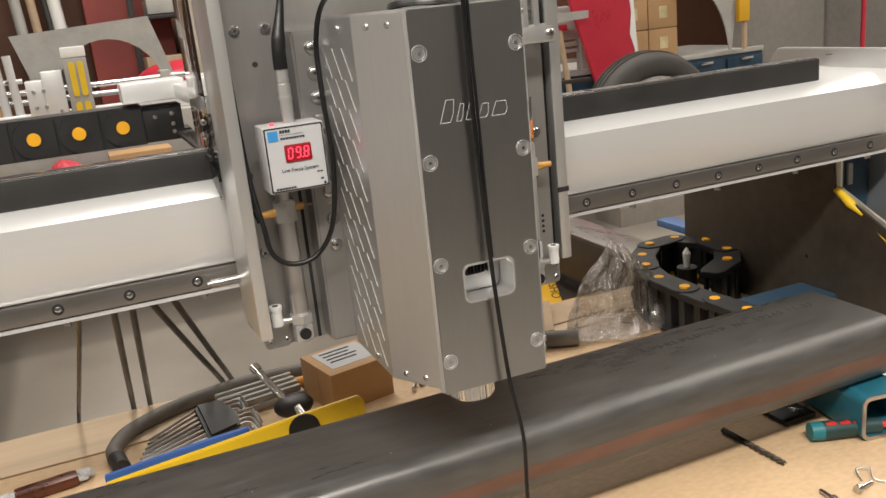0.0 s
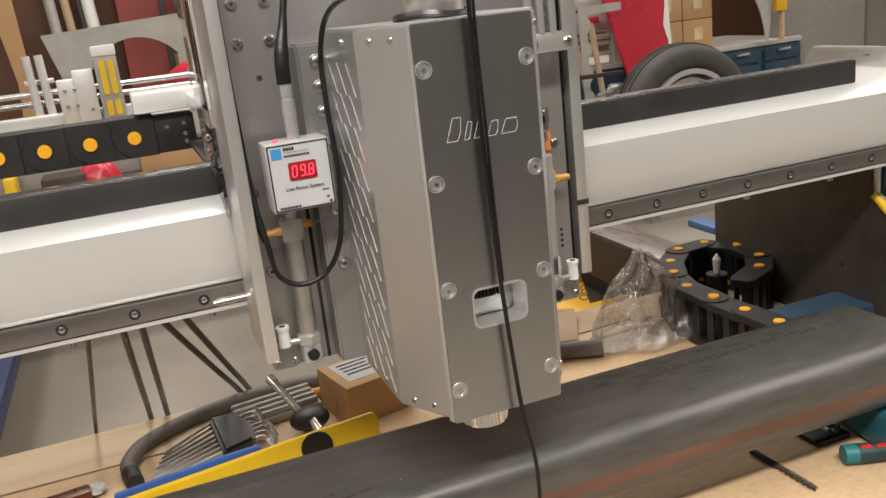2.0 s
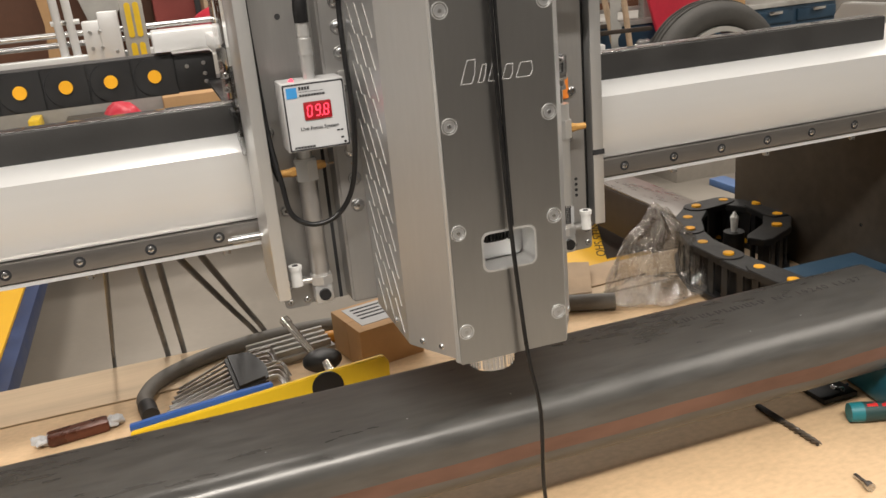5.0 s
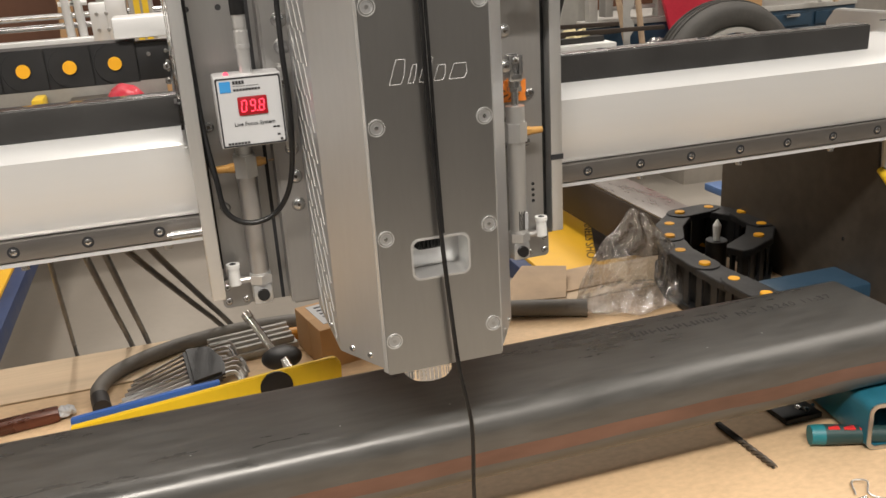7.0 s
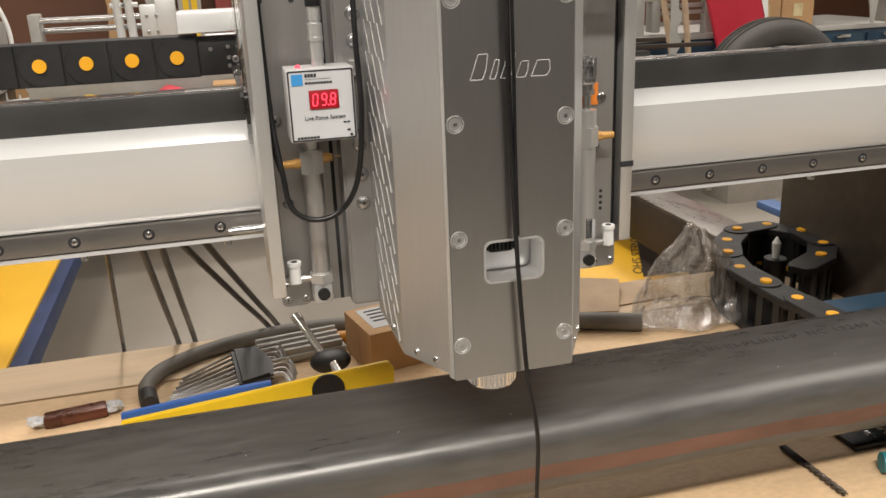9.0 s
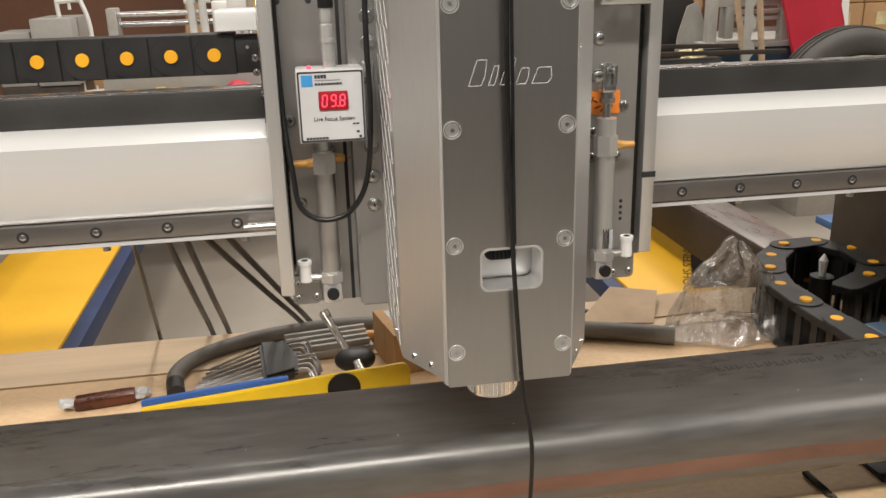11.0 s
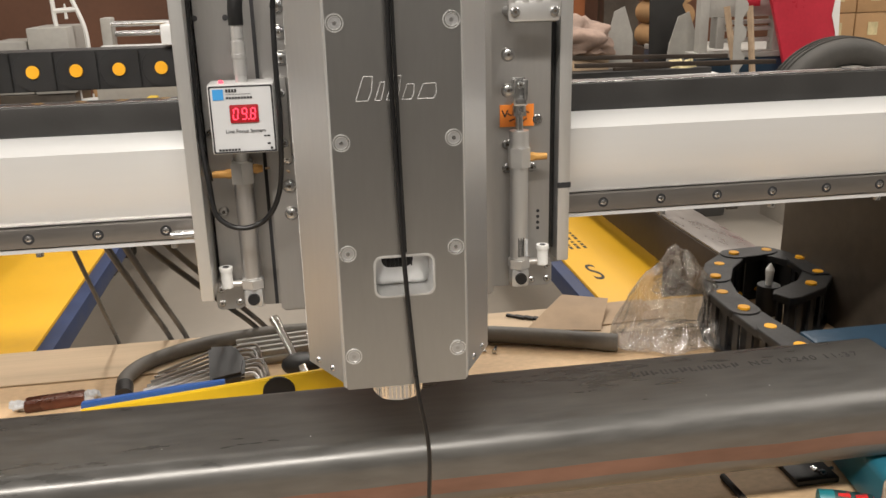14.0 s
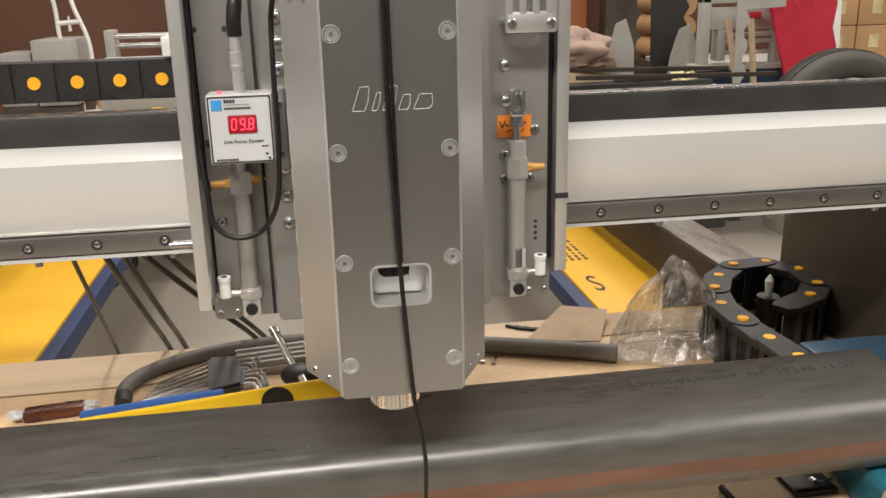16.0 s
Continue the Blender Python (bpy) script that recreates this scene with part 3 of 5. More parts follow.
rod(bm, (NX, NY, HB + 0.004), (NX, NY, HB - 0.010), 0.0205, None, 44)
rod(bm, (NX, NY, HB - 0.010), (NX, NY, HB - 0.014), 0.0175, None, 44)
rod(bm, (NX, NY, HB - 0.014), (NX, NY, HB - 0.028), 0.0190, None, 44)
rod(bm, (NX, NY, HB - 0.028), (NX, NY, HB - 0.032), 0.0190, 0.013, 44)
ring = part("nozzle_ring", bm, CHROME, head, "polished knurled ring under the head")
for k in range(36):
    a = 2 * math.pi * k / 36
    bm = B()
    rod(bm, (NX + 0.0189 * math.cos(a), NY + 0.0189 * math.sin(a), HB - 0.0155), (NX + 0.0189 * math.cos(a), NY + 0.0189 * math.sin(a), HB - 0.0265), 0.0008, None, 6)
    part("knurl", bm, CHROME, ring)
# engraved maker's mark: plain slanted shapes
mark = B()


def stroke(a, b, w=0.0003):
    a, b = Vector((a[0], F - 0.00205, a[1])), Vector((b[0], F - 0.00205, b[1]))
    rod(mark, a, b, w, None, 5)


def outline(x, z, pts):
    q = [(x + px + 0.30 * pz, z + pz) for px, pz in pts]
    for a, b in zip(q, q[1:] + q[:1]):
        stroke(a, b)


MX, MZ = -0.2515, 1.3265
for dx, w, h in ((0, 0.009, 0.016), (0.013, 0.004, 0.012), (0.0205, 0.007, 0.016), (0.031, 0.007, 0.010), (0.0415, 0.012, 0.010)):
    outline(MX + dx, MZ, [(0, 0), (w * 0.9, 0), (w, h * 0.35), (w * 0.8, h), (w * 0.1, h)])
part("engraved_mark", mark, LABEL, front, "bright engraved outline of a maker's mark")

# ---- height controller ----
ctrl = thing("height_controller", (-0.334, -0.077, 1.274), "small silver controller box with red number display", "controller")
BX0, BX1, BY0, BY1, BZ0, BZ1 = -0.3595, -0.3085, -0.092, -0.060, 1.2735, 1.3285
bm = B()
box(bm, BX0, BX1, BY0, BY1, BZ0, BZ1, 0.0022)
case = part("case", bm, LABEL, ctrl)
bm = B()
frame_prism(bm, round_rect(BX0 + 0.0012, BX1 - 0.0012, BZ0 + 0.0012, BZ1 - 0.0012, 0.001, 2), round_rect(BX0 + 0.0024, BX1 - 0.0024, BZ0 + 0.0024, BZ1 - 0.0024, 0.001, 2), "y", BY0 - 0.0004, BY0 + 0.0002)
part("label_border", bm, INK, case)
bm = B()
box(bm, BX0 + 0.0024, BX1 - 0.0024, BY0 - 0.00025, BY0 + 0.0002, BZ0 + 0.0024, BZ1 - 0.0024)
face = part("face_label", bm, PAPER, case, "pale printed face label")
bm = B()
box(bm, -0.3435, -0.3215, BY0 - 0.0012, BY0, 1.2985, 1.3125, 0.0012)
disp = part("display", bm, DISPLAY, ctrl, "dark red number display window")
SEG = {"0": "abcdef", "8": "abcdefg", "9": "abcdfg"}
for n, ch in enumerate("098"):
    cx, cz, w, h = -0.3390 + 0.0066 * n, 1.3055, 0.0017, 0.0042
    for sname in SEG[ch]:
        bm = B()
        dx, dz, flat = {"a": (0, h, 1), "b": (w, h / 2, 0), "c": (w, -h / 2, 0), "d": (0, -h, 1), "e": (-w, -h / 2, 0), "f": (-w, h / 2, 0), "g": (0, 0, 1)}[sname]
        sx, sz = (w * 0.75, 0.00042) if flat else (0.00042, h * 0.42)
        x, z = cx + dx + 0.12 * dz, cz + dz
        box(bm, x - sx, x + sx, BY0 - 0.0016, BY0 - 0.0011, z - sz, z + sz)
        part("segment", bm, LEDRED, disp)
bm = B()
rod(bm, (-0.3293, BY0 - 0.0011, 1.3013), (-0.3293, BY0 - 0.0016, 1.3013), 0.0006, None, 8)
part("decimal_point", bm, LEDRED, disp)
bm = B()
box(bm, -0.3555, -0.3472, BY0 - 0.0006, BY0 - 0.0002, 1.3165, 1.3248)
part("logo_square", bm, LOGO, face, "blue square printed mark")
for x0, x1, z0, z1 in ((-0.3455, -0.3365, 1.3222, 1.3248), (-0.3455, -0.3250, 1.3172, 1.3188), (-0.3455, -0.3260, 1.3206, 1.3209), (-0.3545, -0.3375, 1.2765, 1.2782), (-0.3165, -0.3135, 1.2805, 1.2820), (-0.319, -0.3135, 1.2868, 1.2880)):
    bm = B()
    n = max(1, int((x1 - x0) / 0.0022))
    for k in range(n):
        box(bm, x0 + (x1 - x0) * k / n, x0 + (x1 - x0) * (k + 0.8) / n, BY0 - 0.0006, BY0 - 0.0002, z0, z1)
    part("print_bar", bm, INK, face)
FACE = Matrix.Rotation(radians(90), 4, "X")
words("face_text", "Live Focus System", 0.0042, Matrix.Translation((-0.3480, BY0 - 0.0005, 1.2905)) @ FACE, INK, ctrl, "black printed words")
bm = B()
rod(bm, (-0.3135, BY0 - 0.0008, 1.2775), (-0.3135, BY0, 1.2775), 0.0011, None, 14)
part("pin_hole", bm, INK, ctrl)
bm = B()
bmesh.ops.create_uvsphere(bm, u_segments=14, v_segments=8, radius=0.0021, matrix=Matrix.Translation((-0.3490, -0.083, BZ1 + 0.0004)))
part("status_light", bm, LEDRED, ctrl, "small lit red lamp on the case")
bm = B()
box(bm, -0.308, -0.299, -0.0655, -0.0615, 1.262, 1.330, 0.002)
box(bm, -0.352, -0.30, -0.0640, -0.0600, 1.280, 1.318, 0.001)
part("bracket", bm, PLATE, ctrl)
for z in (1.2755, 1.3165):
    screw("screw", (-0.3045, -0.0655, z), (0, -1, 0), 0.0036, 0.0024, STEEL, ctrl)
bm = B()
turn = [(1.3285, 0.0048), (1.334, 0.0048), (1.3342, 0.0052), (1.3468, 0.0052), (1.347, 0.0058), (1.350, 0.0058), (1.3502, 0.0055), (1.360, 0.0055), (1.3602, 0.0046), (1.362, 0.0046), (1.3622, 0.0050), (1.373, 0.0050)]
rings = [[bm.verts.new((-0.3335 + r * math.cos(2 * math.pi * k / 24), -0.078 + r * math.sin(2 * math.pi * k / 24), z)) for k in range(24)] for z, r in turn]
for lo, hi in zip(rings, rings[1:]):
    for k in range(24):
        bm.faces.new((lo[k], lo[(k + 1) % 24], hi[(k + 1) % 24], hi[k]))
plug = part("plug", bm, ALU_V, ctrl, "ribbed chrome round cable plug")
bm = B()
sweep(bm, smooth_path([(-0.3335, -0.078, 1.372), (-0.3333, -0.078, 1.385), (-0.331, -0.076, 1.400), (-0.325, -0.072, 1.425), (-0.318, -0.068, 1.47), (-0.316, -0.066, 1.60)], 8), 0.0058, 14, lambda t: 1.0 if t < 0.35 else max(0.5, 1.0 - (t - 0.35) * 2))
part("plug_cable", bm, BLACK, plug, "black cable with tapered strain relief")


# ---- air cylinders ----
def air_cylinder(x, y, top, label, tall):
    t = thing("air_cylinder", (x, y, 1.127), label, "air cylinder", "air cylinders on the carriage")
    bm = B()
    rod(bm, (x, y, 1.150), (x, y, 1.242), 0.0082, None, 32)
    part("barrel", bm, ALU_V if tall else STAINLESS, t)
    for z0, z1 in ((1.146, 1.154), (1.2405, 1.258)):
        bm = B()
        rod(bm, (x, y, z0), (x, y, z1), 0.0104, None, 6)
        rod(bm, (x, y, z1), (x, y, z1 + 0.0018), 0.0088, None, 24)
        part("end_nut", bm, ALU_V, t)
    bm = B()
    box(bm, x - 0.0085, x + 0.0085, y - 0.008, y + 0.008, 1.128, 1.1465, 0.004)
    foot = part("clevis_foot", bm, ALU_V, t)
    bm = B()
    rod(bm, (x, y - 0.0078, 1.1375), (x, y - 0.0115, 1.1375), 0.0052, None, 24)
    part("pivot_screw", bm, BLKPL, foot)
    if tall:
        bm = B()
        rings = [[bm.verts.new((x + (0.0087 if k % 2 else 0.0085) * math.cos(2 * math.pi * q / 24), y + (0.0087 if k % 2 else 0.0085) * math.sin(2 * math.pi * q / 24), 1.258 + 0.001 * k)) for q in range(24)] for k in range(16)]
        for lo, hi in zip(rings, rings[1:]):
            for q in range(24):
                bm.faces.new((lo[q], lo[(q + 1) % 24], hi[(q + 1) % 24], hi[q]))
        bm.faces.new(rings[-1])
        part("threaded_collar", bm, ALU_V, t)
        bm = B()
        rod(bm, (x, y, 1.272), (x, y, 1.289), 0.0035, None, 16)
        part("piston_rod", bm, CHROME, t)
        bm = B()
        rod(bm, (x, y, 1.286), (x, y, 1.290), 0.0065, None, 6)
        rod(bm, (x, y, 1.290), (x, y, 1.298), 0.0058, None, 20)
        part("lock_nut", bm, STEEL, t)
        bm = B()
        for s in (-1, 1):
            box(bm, x + s * 0.0045 - 0.002, x + s * 0.0045 + 0.002, y - 0.006, y + 0.006, 1.296, 1.318, 0.0015)
        box(bm, x - 0.0062, x + 0.0062, y - 0.006, y + 0.006, 1.295, 1.302, 0.0015)
        box(bm, x - 0.0060, x + 0.0060, y + 0.002, y + 0.0058, 1.296, 1.319, 0.0015)
        fork = part("fork", bm, CHROME, t)
        screw("fork_pin", (x, y - 0.0028, 1.313), (0, -1, 0), 0.0030, 0.0025, STEEL, fork)
        bm = B()
        box(bm, x + 0.0040, x + 0.0068, y - 0.0072, y - 0.0050, 1.158, 1.174)
        part("maker_strip", bm, PAPER, t, "plain pale printed strip on the barrel")
        bm = B()
        for k in range(5):
            box(bm, x - 0.0025 + 0.0012 * k, x - 0.0019 + 0.0012 * k, y - 0.0086, y - 0.0078, 1.158, 1.176 - 0.002 * (k % 2))
        part("print_bar", bm, INK, t)
        sides = ((1, 1.249),)
    else:
        bm = B()
        rod(bm, (x, y, 1.258), (x, y, 1.2732), 0.0068, None, 24)
        part("threaded_collar", bm, ALU_V, t)
        sides = ((-1, 1.249), (1, 1.252))
    for s, z in sides:
        bm = B()
        rod(bm, (x + s * 0.009, y - 0.001, z), (x + s * 0.0135, y - 0.001, z), 0.0042, None, 6)
        m = part("fitting", bm, BRASS, t)
        bm = B()
        rod(bm, (x + s * 0.0135, y - 0.001, z), (x + s * (0.025 if s == -1 or tall else 0.017), y - 0.001, z), 0.0036, 0.0030, 16)
        part("silencer", bm, BRASS, m, "tan sintered bronze air silencer")
    s = 1 if tall else -1
    xb = x + s * 0.022
    bm = B()
    prism(bm, round_rect(min(xb - 0.012, xb + 0.012), max(xb - 0.012, xb + 0.012), 1.123, 1.149, 0.004, 3), "y", -0.0395, -0.0322, 0.0006)
    br = part("foot_bracket", bm, PLATE, t)
    for dx, dz in ((0.007 * s, 0.0065), (0.007 * s, -0.0065), (-0.008 * s, -0.0065)):
        screw("screw", (xb + dx, -0.0395, 1.136 + dz), (0, -1, 0), 0.0030, 0.0018, STEEL, br)
    bm = B()
    rod(bm, (x, y - 0.001, 1.150), (xb, y - 0.001, 1.1505), 0.0028, None, 12)
    part("elbow", bm, STAINLESS, t)
    bm = B()
    rod(bm, (xb, y - 0.002, 1.148), (xb, y - 0.002, 1.163), 0.0052, 0.0048, 22)
    rod(bm, (xb, y - 0.002, 1.163), (xb, y - 0.002, 1.1665), 0.0058, None, 22)
    nub = part("hose_fitting", bm, PLAST, t, "white push-in hose fitting")
    bm = B()
    rod(bm, (xb, y - 0.002, 1.1664), (xb, y - 0.002, 1.1668), 0.0028, None, 14)
    part("bore", bm, INK, nub)


air_cylinder(-0.3415, -0.048, 1.26, "slim stainless air cylinder under the controller box", False)
air_cylinder(-0.1005, -0.048, 1.32, "slim stainless air cylinder with clevis fork", True)
tag = thing("paper_tag", (-0.099, -0.0325, 1.274), "orange paper tag with scribbled ink on the carriage", "tag")
bm = B()
box(bm, -0.1145, -0.0835, -0.0335, -0.0322, 1.274, 1.2935)
part("paper", bm, ORANGE, tag)
bm = B()
for a, b in (((-0.1125, 1.289), (-0.1100, 1.283)), ((-0.1100, 1.283), (-0.1075, 1.289)), ((-0.1075, 1.286), (-0.104, 1.284)), ((-0.106, 1.279), (-0.101, 1.281)), ((-0.101, 1.276), (-0.096, 1.281)), ((-0.096, 1.277), (-0.090, 1.281)), ((-0.093, 1.288), (-0.088, 1.286))):
    rod(bm, (a[0], -0.0337, a[1]), (b[0], -0.0337, b[1]), 0.0006, None, 6)
part("ink_stroke", bm, INK, tag)


# ---- cables on the carriage ----
def cable(name, pts, r, material, label, n=12, category="cable", group=""):
    bm = B()
    sweep(bm, smooth_path(pts, n), r, 10)
    return solo(name, bm, material, label, category, group, angle=60)


cable("hanging_cable", [(-0.2290, -0.2235, 1.60), (-0.2287, -0.2235, 1.46), (-0.2285, -0.2225, 1.385), (-0.2275, -0.2225, 1.321), (-0.2245, -0.2230, 1.235), (-0.2205, -0.2240, 1.167), (-0.2175, -0.2260, 1.126), (-0.2115, -0.2290, 1.079), (-0.2135, -0.2320, 1.013), (-0.2075, -0.2340, 0.955), (-0.1915, -0.2450, Z_WOOD + 0.002)], 0.0017, BLACK, "thin black cable hanging in front of the laser head")
cable("hanging_cable", [(-0.2250, -0.2235, 1.60), (-0.2253, -0.2235, 1.46), (-0.2255, -0.2230, 1.40), (-0.2247, -0.2230, 1.345), (-0.2240, -0.2228, 1.29), (-0.2230, -0.2232, 1.235)], 0.0012, BLACK, "thinner black wire taped beside the hanging cable")
cable("looped_cable", [(-0.3720, -0.052, 1.60), (-0.3722, -0.053, 1.40), (-0.3720, -0.058, 1.348), (-0.3710, -0.066, 1.288), (-0.3670, -0.075, 1.247), (-0.363, -0.079, 1.221), (-0.346, -0.080, 1.2095), (-0.324, -0.082, 1.216), (-0.310, -0.088, 1.243), (-0.3055, -0.096, 1.296), (-0.3055, -0.090, 1.35), (-0.303, -0.086, 1.395), (-0.292, -0.096, 1.425), (-0.262, -0.115, 1.437), (-0.225, -0.12, 1.445), (-0.21, -0.12, 1.60)], 0.0022, BLACK, "black sensor cable looping below the controller box")
cable("edge_cable", [(-0.3755, -0.040, 1.60), (-0.3760, -0.040, 1.42), (-0.3755, -0.041, 1.33), (-0.3725, -0.050, 1.275), (-0.3670, -0.062, 1.246)], 0.0022, BLACK, "black cable running along the carriage's side bar")
bm = B()
rod(bm, (-0.3755, -0.040, 1.418), (-0.3757, -0.040, 1.433), 0.0042, 0.0034, 14)
solo("cable_terminal", bm, RED, "red insulated crimp terminal on the black cable", "terminal")
cable("short_lead", [(-0.322, -0.049, 1.252), (-0.314, -0.053, 1.253), (-0.306, -0.058, 1.252), (-0.302, -0.061, 1.250)], 0.0010, KRAFT, "short tan sensor lead")

# the slide stands proud of the gantry and a little above its lowest point
for ob in list(scene.objects):
    if ob.parent is None and ob.name.split(".")[0] in ("carriage", "laser_head", "height_controller", "air_cylinder", "paper_tag", "looped_cable", "edge_cable", "short_lead", "cable_terminal"):
        ob.location.z += DZ
        ob.location.y += DY

# ---- upper energy chain, behind the beam ----
P0, CY, CZ, PITCH = -0.4474, 0.262, 1.3231, 0.0472
uch = thing("energy_chain", (-0.8, CY + 0.02, CZ), "black cable chain with yellow pins along the gantry", "cable chain", "cable chains")
for k in range(18):
    x = P0 - PITCH * k
    bm = B()
    box(bm, x - PITCH / 2, x + PITCH / 2, CY + 0.005, CY + 0.048, CZ - 0.0224, CZ + 0.0224)
    link = part("link", bm, BLKPL, uch)
    bm = B()
    prism(bm, [(x + 0.0214 * math.cos(a), CZ + 0.0220 * math.sin(a)) for a in np.linspace(math.pi / 2, 3 * math.pi / 2, 15)] + [(x + 0.0233, CZ - 0.0220), (x + 0.0233, CZ + 0.0220)], "y", CY + 0.002, CY + 0.0053, 0.0008)
    part("link_plate", bm, BLKPL, link)
    bm = B()
    rod(bm, (x, CY + 0.0024, CZ), (x, CY, CZ), 0.0076, 0.0071, 24)
    part("pin_cap", bm, YCAP, link)
    bm = B()
    sweep(bm, [Vector((x + 0.0224 * math.cos(a), CY + 0.0050, CZ + 0.0225 * math.sin(a))) for a in np.linspace(1.9, 4.4, 12)], 0.0005, 5)
    part("link_groove", bm, INK, link)
bm = B()
box(bm, P0 + PITCH / 2, P0 + 0.068, CY + 0.005, CY + 0.047, CZ - 0.0215, CZ + 0.0195, 0.001)
endb = part("end_bracket", bm, BLKPL, uch)
for dx, dz in ((0.037, 0.007), (0.056, 0.009), (0.056, -0.003), (0.056, -0.012)):
    screw("rivet", (P0 + dx, CY + 0.005, CZ + dz), (0, -1, 0), 0.0023, 0.0014, STEEL, endb, False)
bm = B()
box(bm, P0 + 0.060, -0.372, CY + 0.004, CY + 0.046, CZ - 0.015, CZ - 0.010)
box(bm, -0.39, -0.372, 0.0, CY + 0.01, CZ - 0.0155, CZ - 0.0120)
part("end_lug", bm, BLKPL, uch)
bm = B()
box(bm, -1.3, -1.08, CY + 0.004, CY + 0.046, CZ - 0.06, CZ - 0.0224, 0.001)
box(bm, -1.24, -1.20, 0.16, CY + 0.01, CZ - 0.06, CZ - 0.04, 0.001)
part("chain_tray", bm, BLKPL, uch)
ZW = Z_WOOD


# ---- on the bench ----
def bench_chain():
    t = thing("energy_chain", (0.3, 0.2, ZW), "black cable chain with yellow pins coiled on the bench", "cable chain", "cable chains")
    pts = smooth_path([(0.256, -0.03, 0), (0.248, 0.03, 0), (0.2455, 0.085, 0), (0.2425, 0.15, 0), (0.2445, 0.215, 0), (0.268, 0.277, 0), (0.312, 0.338, 0), (0.366, 0.365, 0), (0.412, 0.342, 0), (0.415, 0.275, 0), (0.392, 0.225, 0), (0.345, 0.195, 0), (0.30, 0.172, 0)], 24)
    run, step = 0.0, 0.058
    last = pts[0]
    spots = [pts[0]]
    for p in pts:
        run += (p - last).length
        last = p
        if run >= step:
            spots.append(p.copy())
            run = 0.0
    for k, (a, b) in enumerate(zip(spots, spots[1:])):
        d = (b - a).normalized()
        m = Matrix.Translation((a.x, a.y, ZW)) @ Matrix.Rotation(math.atan2(d.y, d.x), 4, "Z")
        L = (b - a).length
        link = None
        for z0, z1 in ((0.0002, 0.009), (0.060, 0.070)):
            bm = B()
            up = 0.0018 * (k % 2)
            pr = [(0.0205 * math.cos(q), 0.0205 * math.sin(q)) for q in np.linspace(math.pi / 2, 3 * math.pi / 2, 9)] + [(L * 0.98, -0.019), (L + 0.012, -0.012), (L + 0.012, 0.012), (L * 0.98, 0.019)]
            v = prism(bm, pr, "z", z0 + up, z1 + up, 0.001)
            bmesh.ops.transform(bm, matrix=m, verts=bm.verts)
            ob = part("side_link", bm, BLKPL, t)
            link = ob
        bm = B()
        for x in (0.012, L * 0.72):
            for y in (-0.0155, 0.0125):
                box(bm, x, x + 0.012, y, y + 0.003, 0.008, 0.061)
        box(bm, 0.010, L * 0.95, -0.004, 0.004, 0.010, 0.058, 0.002)
        bmesh.ops.transform(bm, matrix=m, verts=bm.verts)
        part("cross_bar", bm, BLKPL, t)
        bm = B()
        rod(bm, m @ Vector((0, 0, 0.0698 + up)), m @ Vector((0, 0, 0.0726 + up)), 0.0076, 0.0072, 20)
        part("pin_cap", bm, YCAP, t)
        bm = B()
        q = m @ Vector((0.002, -0.0185, 0.012))
        rod(bm, q, m @ Vector((0.002, -0.0200, 0.012)), 0.005, None, 14)
        part("side_pin", bm, YCAP, t)
    bm = B()
    mk = thing("sealant_tube", (0.355, 0.285, ZW), "black tube with white pointed nozzle standing in the chain", "tube")
    rod(bm, (0.355, 0.285, ZW), (0.355, 0.285, ZW + 0.045), 0.016, None, 18)
    part("tube_body", bm, BLKPL, mk)
    bm = B()
    rod(bm, (0.355, 0.285, ZW + 0.045), (0.355, 0.285, ZW + 0.068), 0.0045, 0.0065, 14)
    rod(bm, (0.355, 0.285, ZW + 0.068), (0.355, 0.285, ZW + 0.077), 0.0065, 0.0012, 14)
    part("white_nozzle", bm, PLAST, mk)


bench_chain()
bm = B()
box(bm, 0.30, 0.456, 0.045, 0.115, ZW, ZW + 0.050, 0.006)
solo("blue_beam_offcut", bm, NAVY, "dark blue painted steel box offcut on the bench", "steel offcut")

# crumpled clear bag
BAG = film("clear_film", 0.70)
bm = B()
bmesh.ops.create_icosphere(bm, subdivisions=6, radius=1.0)
for v in bm.verts:
    d = v.co.normalized()
    h = max(0.0, d.z)
    fold = noise.ridged_multi_fractal(d * 2.1 + Vector((3, 1, 0)), 1.0, 2.0, 4, 1.0, 2.0)
    r = 0.90 + 0.16 * noise.noise(d * 2.0) + 0.075 * fold
    wide = (1.0 - h) ** 0.62
    v.co = Vector((0.158 + 0.090 * d.x / max(0.25, math.hypot(d.x, d.y)) * min(1, math.hypot(d.x, d.y) * 1.2) * r * (0.12 + 0.88 * wide) + 0.006 * h, 0.222 + 0.052 * d.y * r * (0.3 + 0.7 * wide) + 0.03 * h, ZW + max(0.0008, 0.128 * h * (0.75 + 0.25 * r) + 0.006 * fold * wide)))
solo("plastic_bag", bm, BAG, "crumpled clear plastic bag lying on the bench", "plastic bag", angle=18)

# brown paper sheets, flat and folded
bm = B()
q = [(-0.055, 0.298, 0.0012), (0.045, 0.272, 0.0015), (0.083, 0.352, 0.016), (0.018, 0.372, 0.020)]
top = [bm.verts.new((x, y, ZW + 0.0012 + z)) for x, y, z in q]
low = [bm.verts.new((x, y, ZW + 0.0005 + z)) for x, y, z in q]
bm.faces.new(top)
bm.faces.new(low[::-1])
for k in range(4):
    bm.faces.new((top[k], low[k], low[(k + 1) % 4], top[(k + 1) % 4]))
bmesh.ops.recalc_face_normals(bm, faces=bm.faces)
solo("paper_sheet", bm, KRAFT, "folded brown kraft paper sheet at the bench's back edge", "paper")
bm = B()
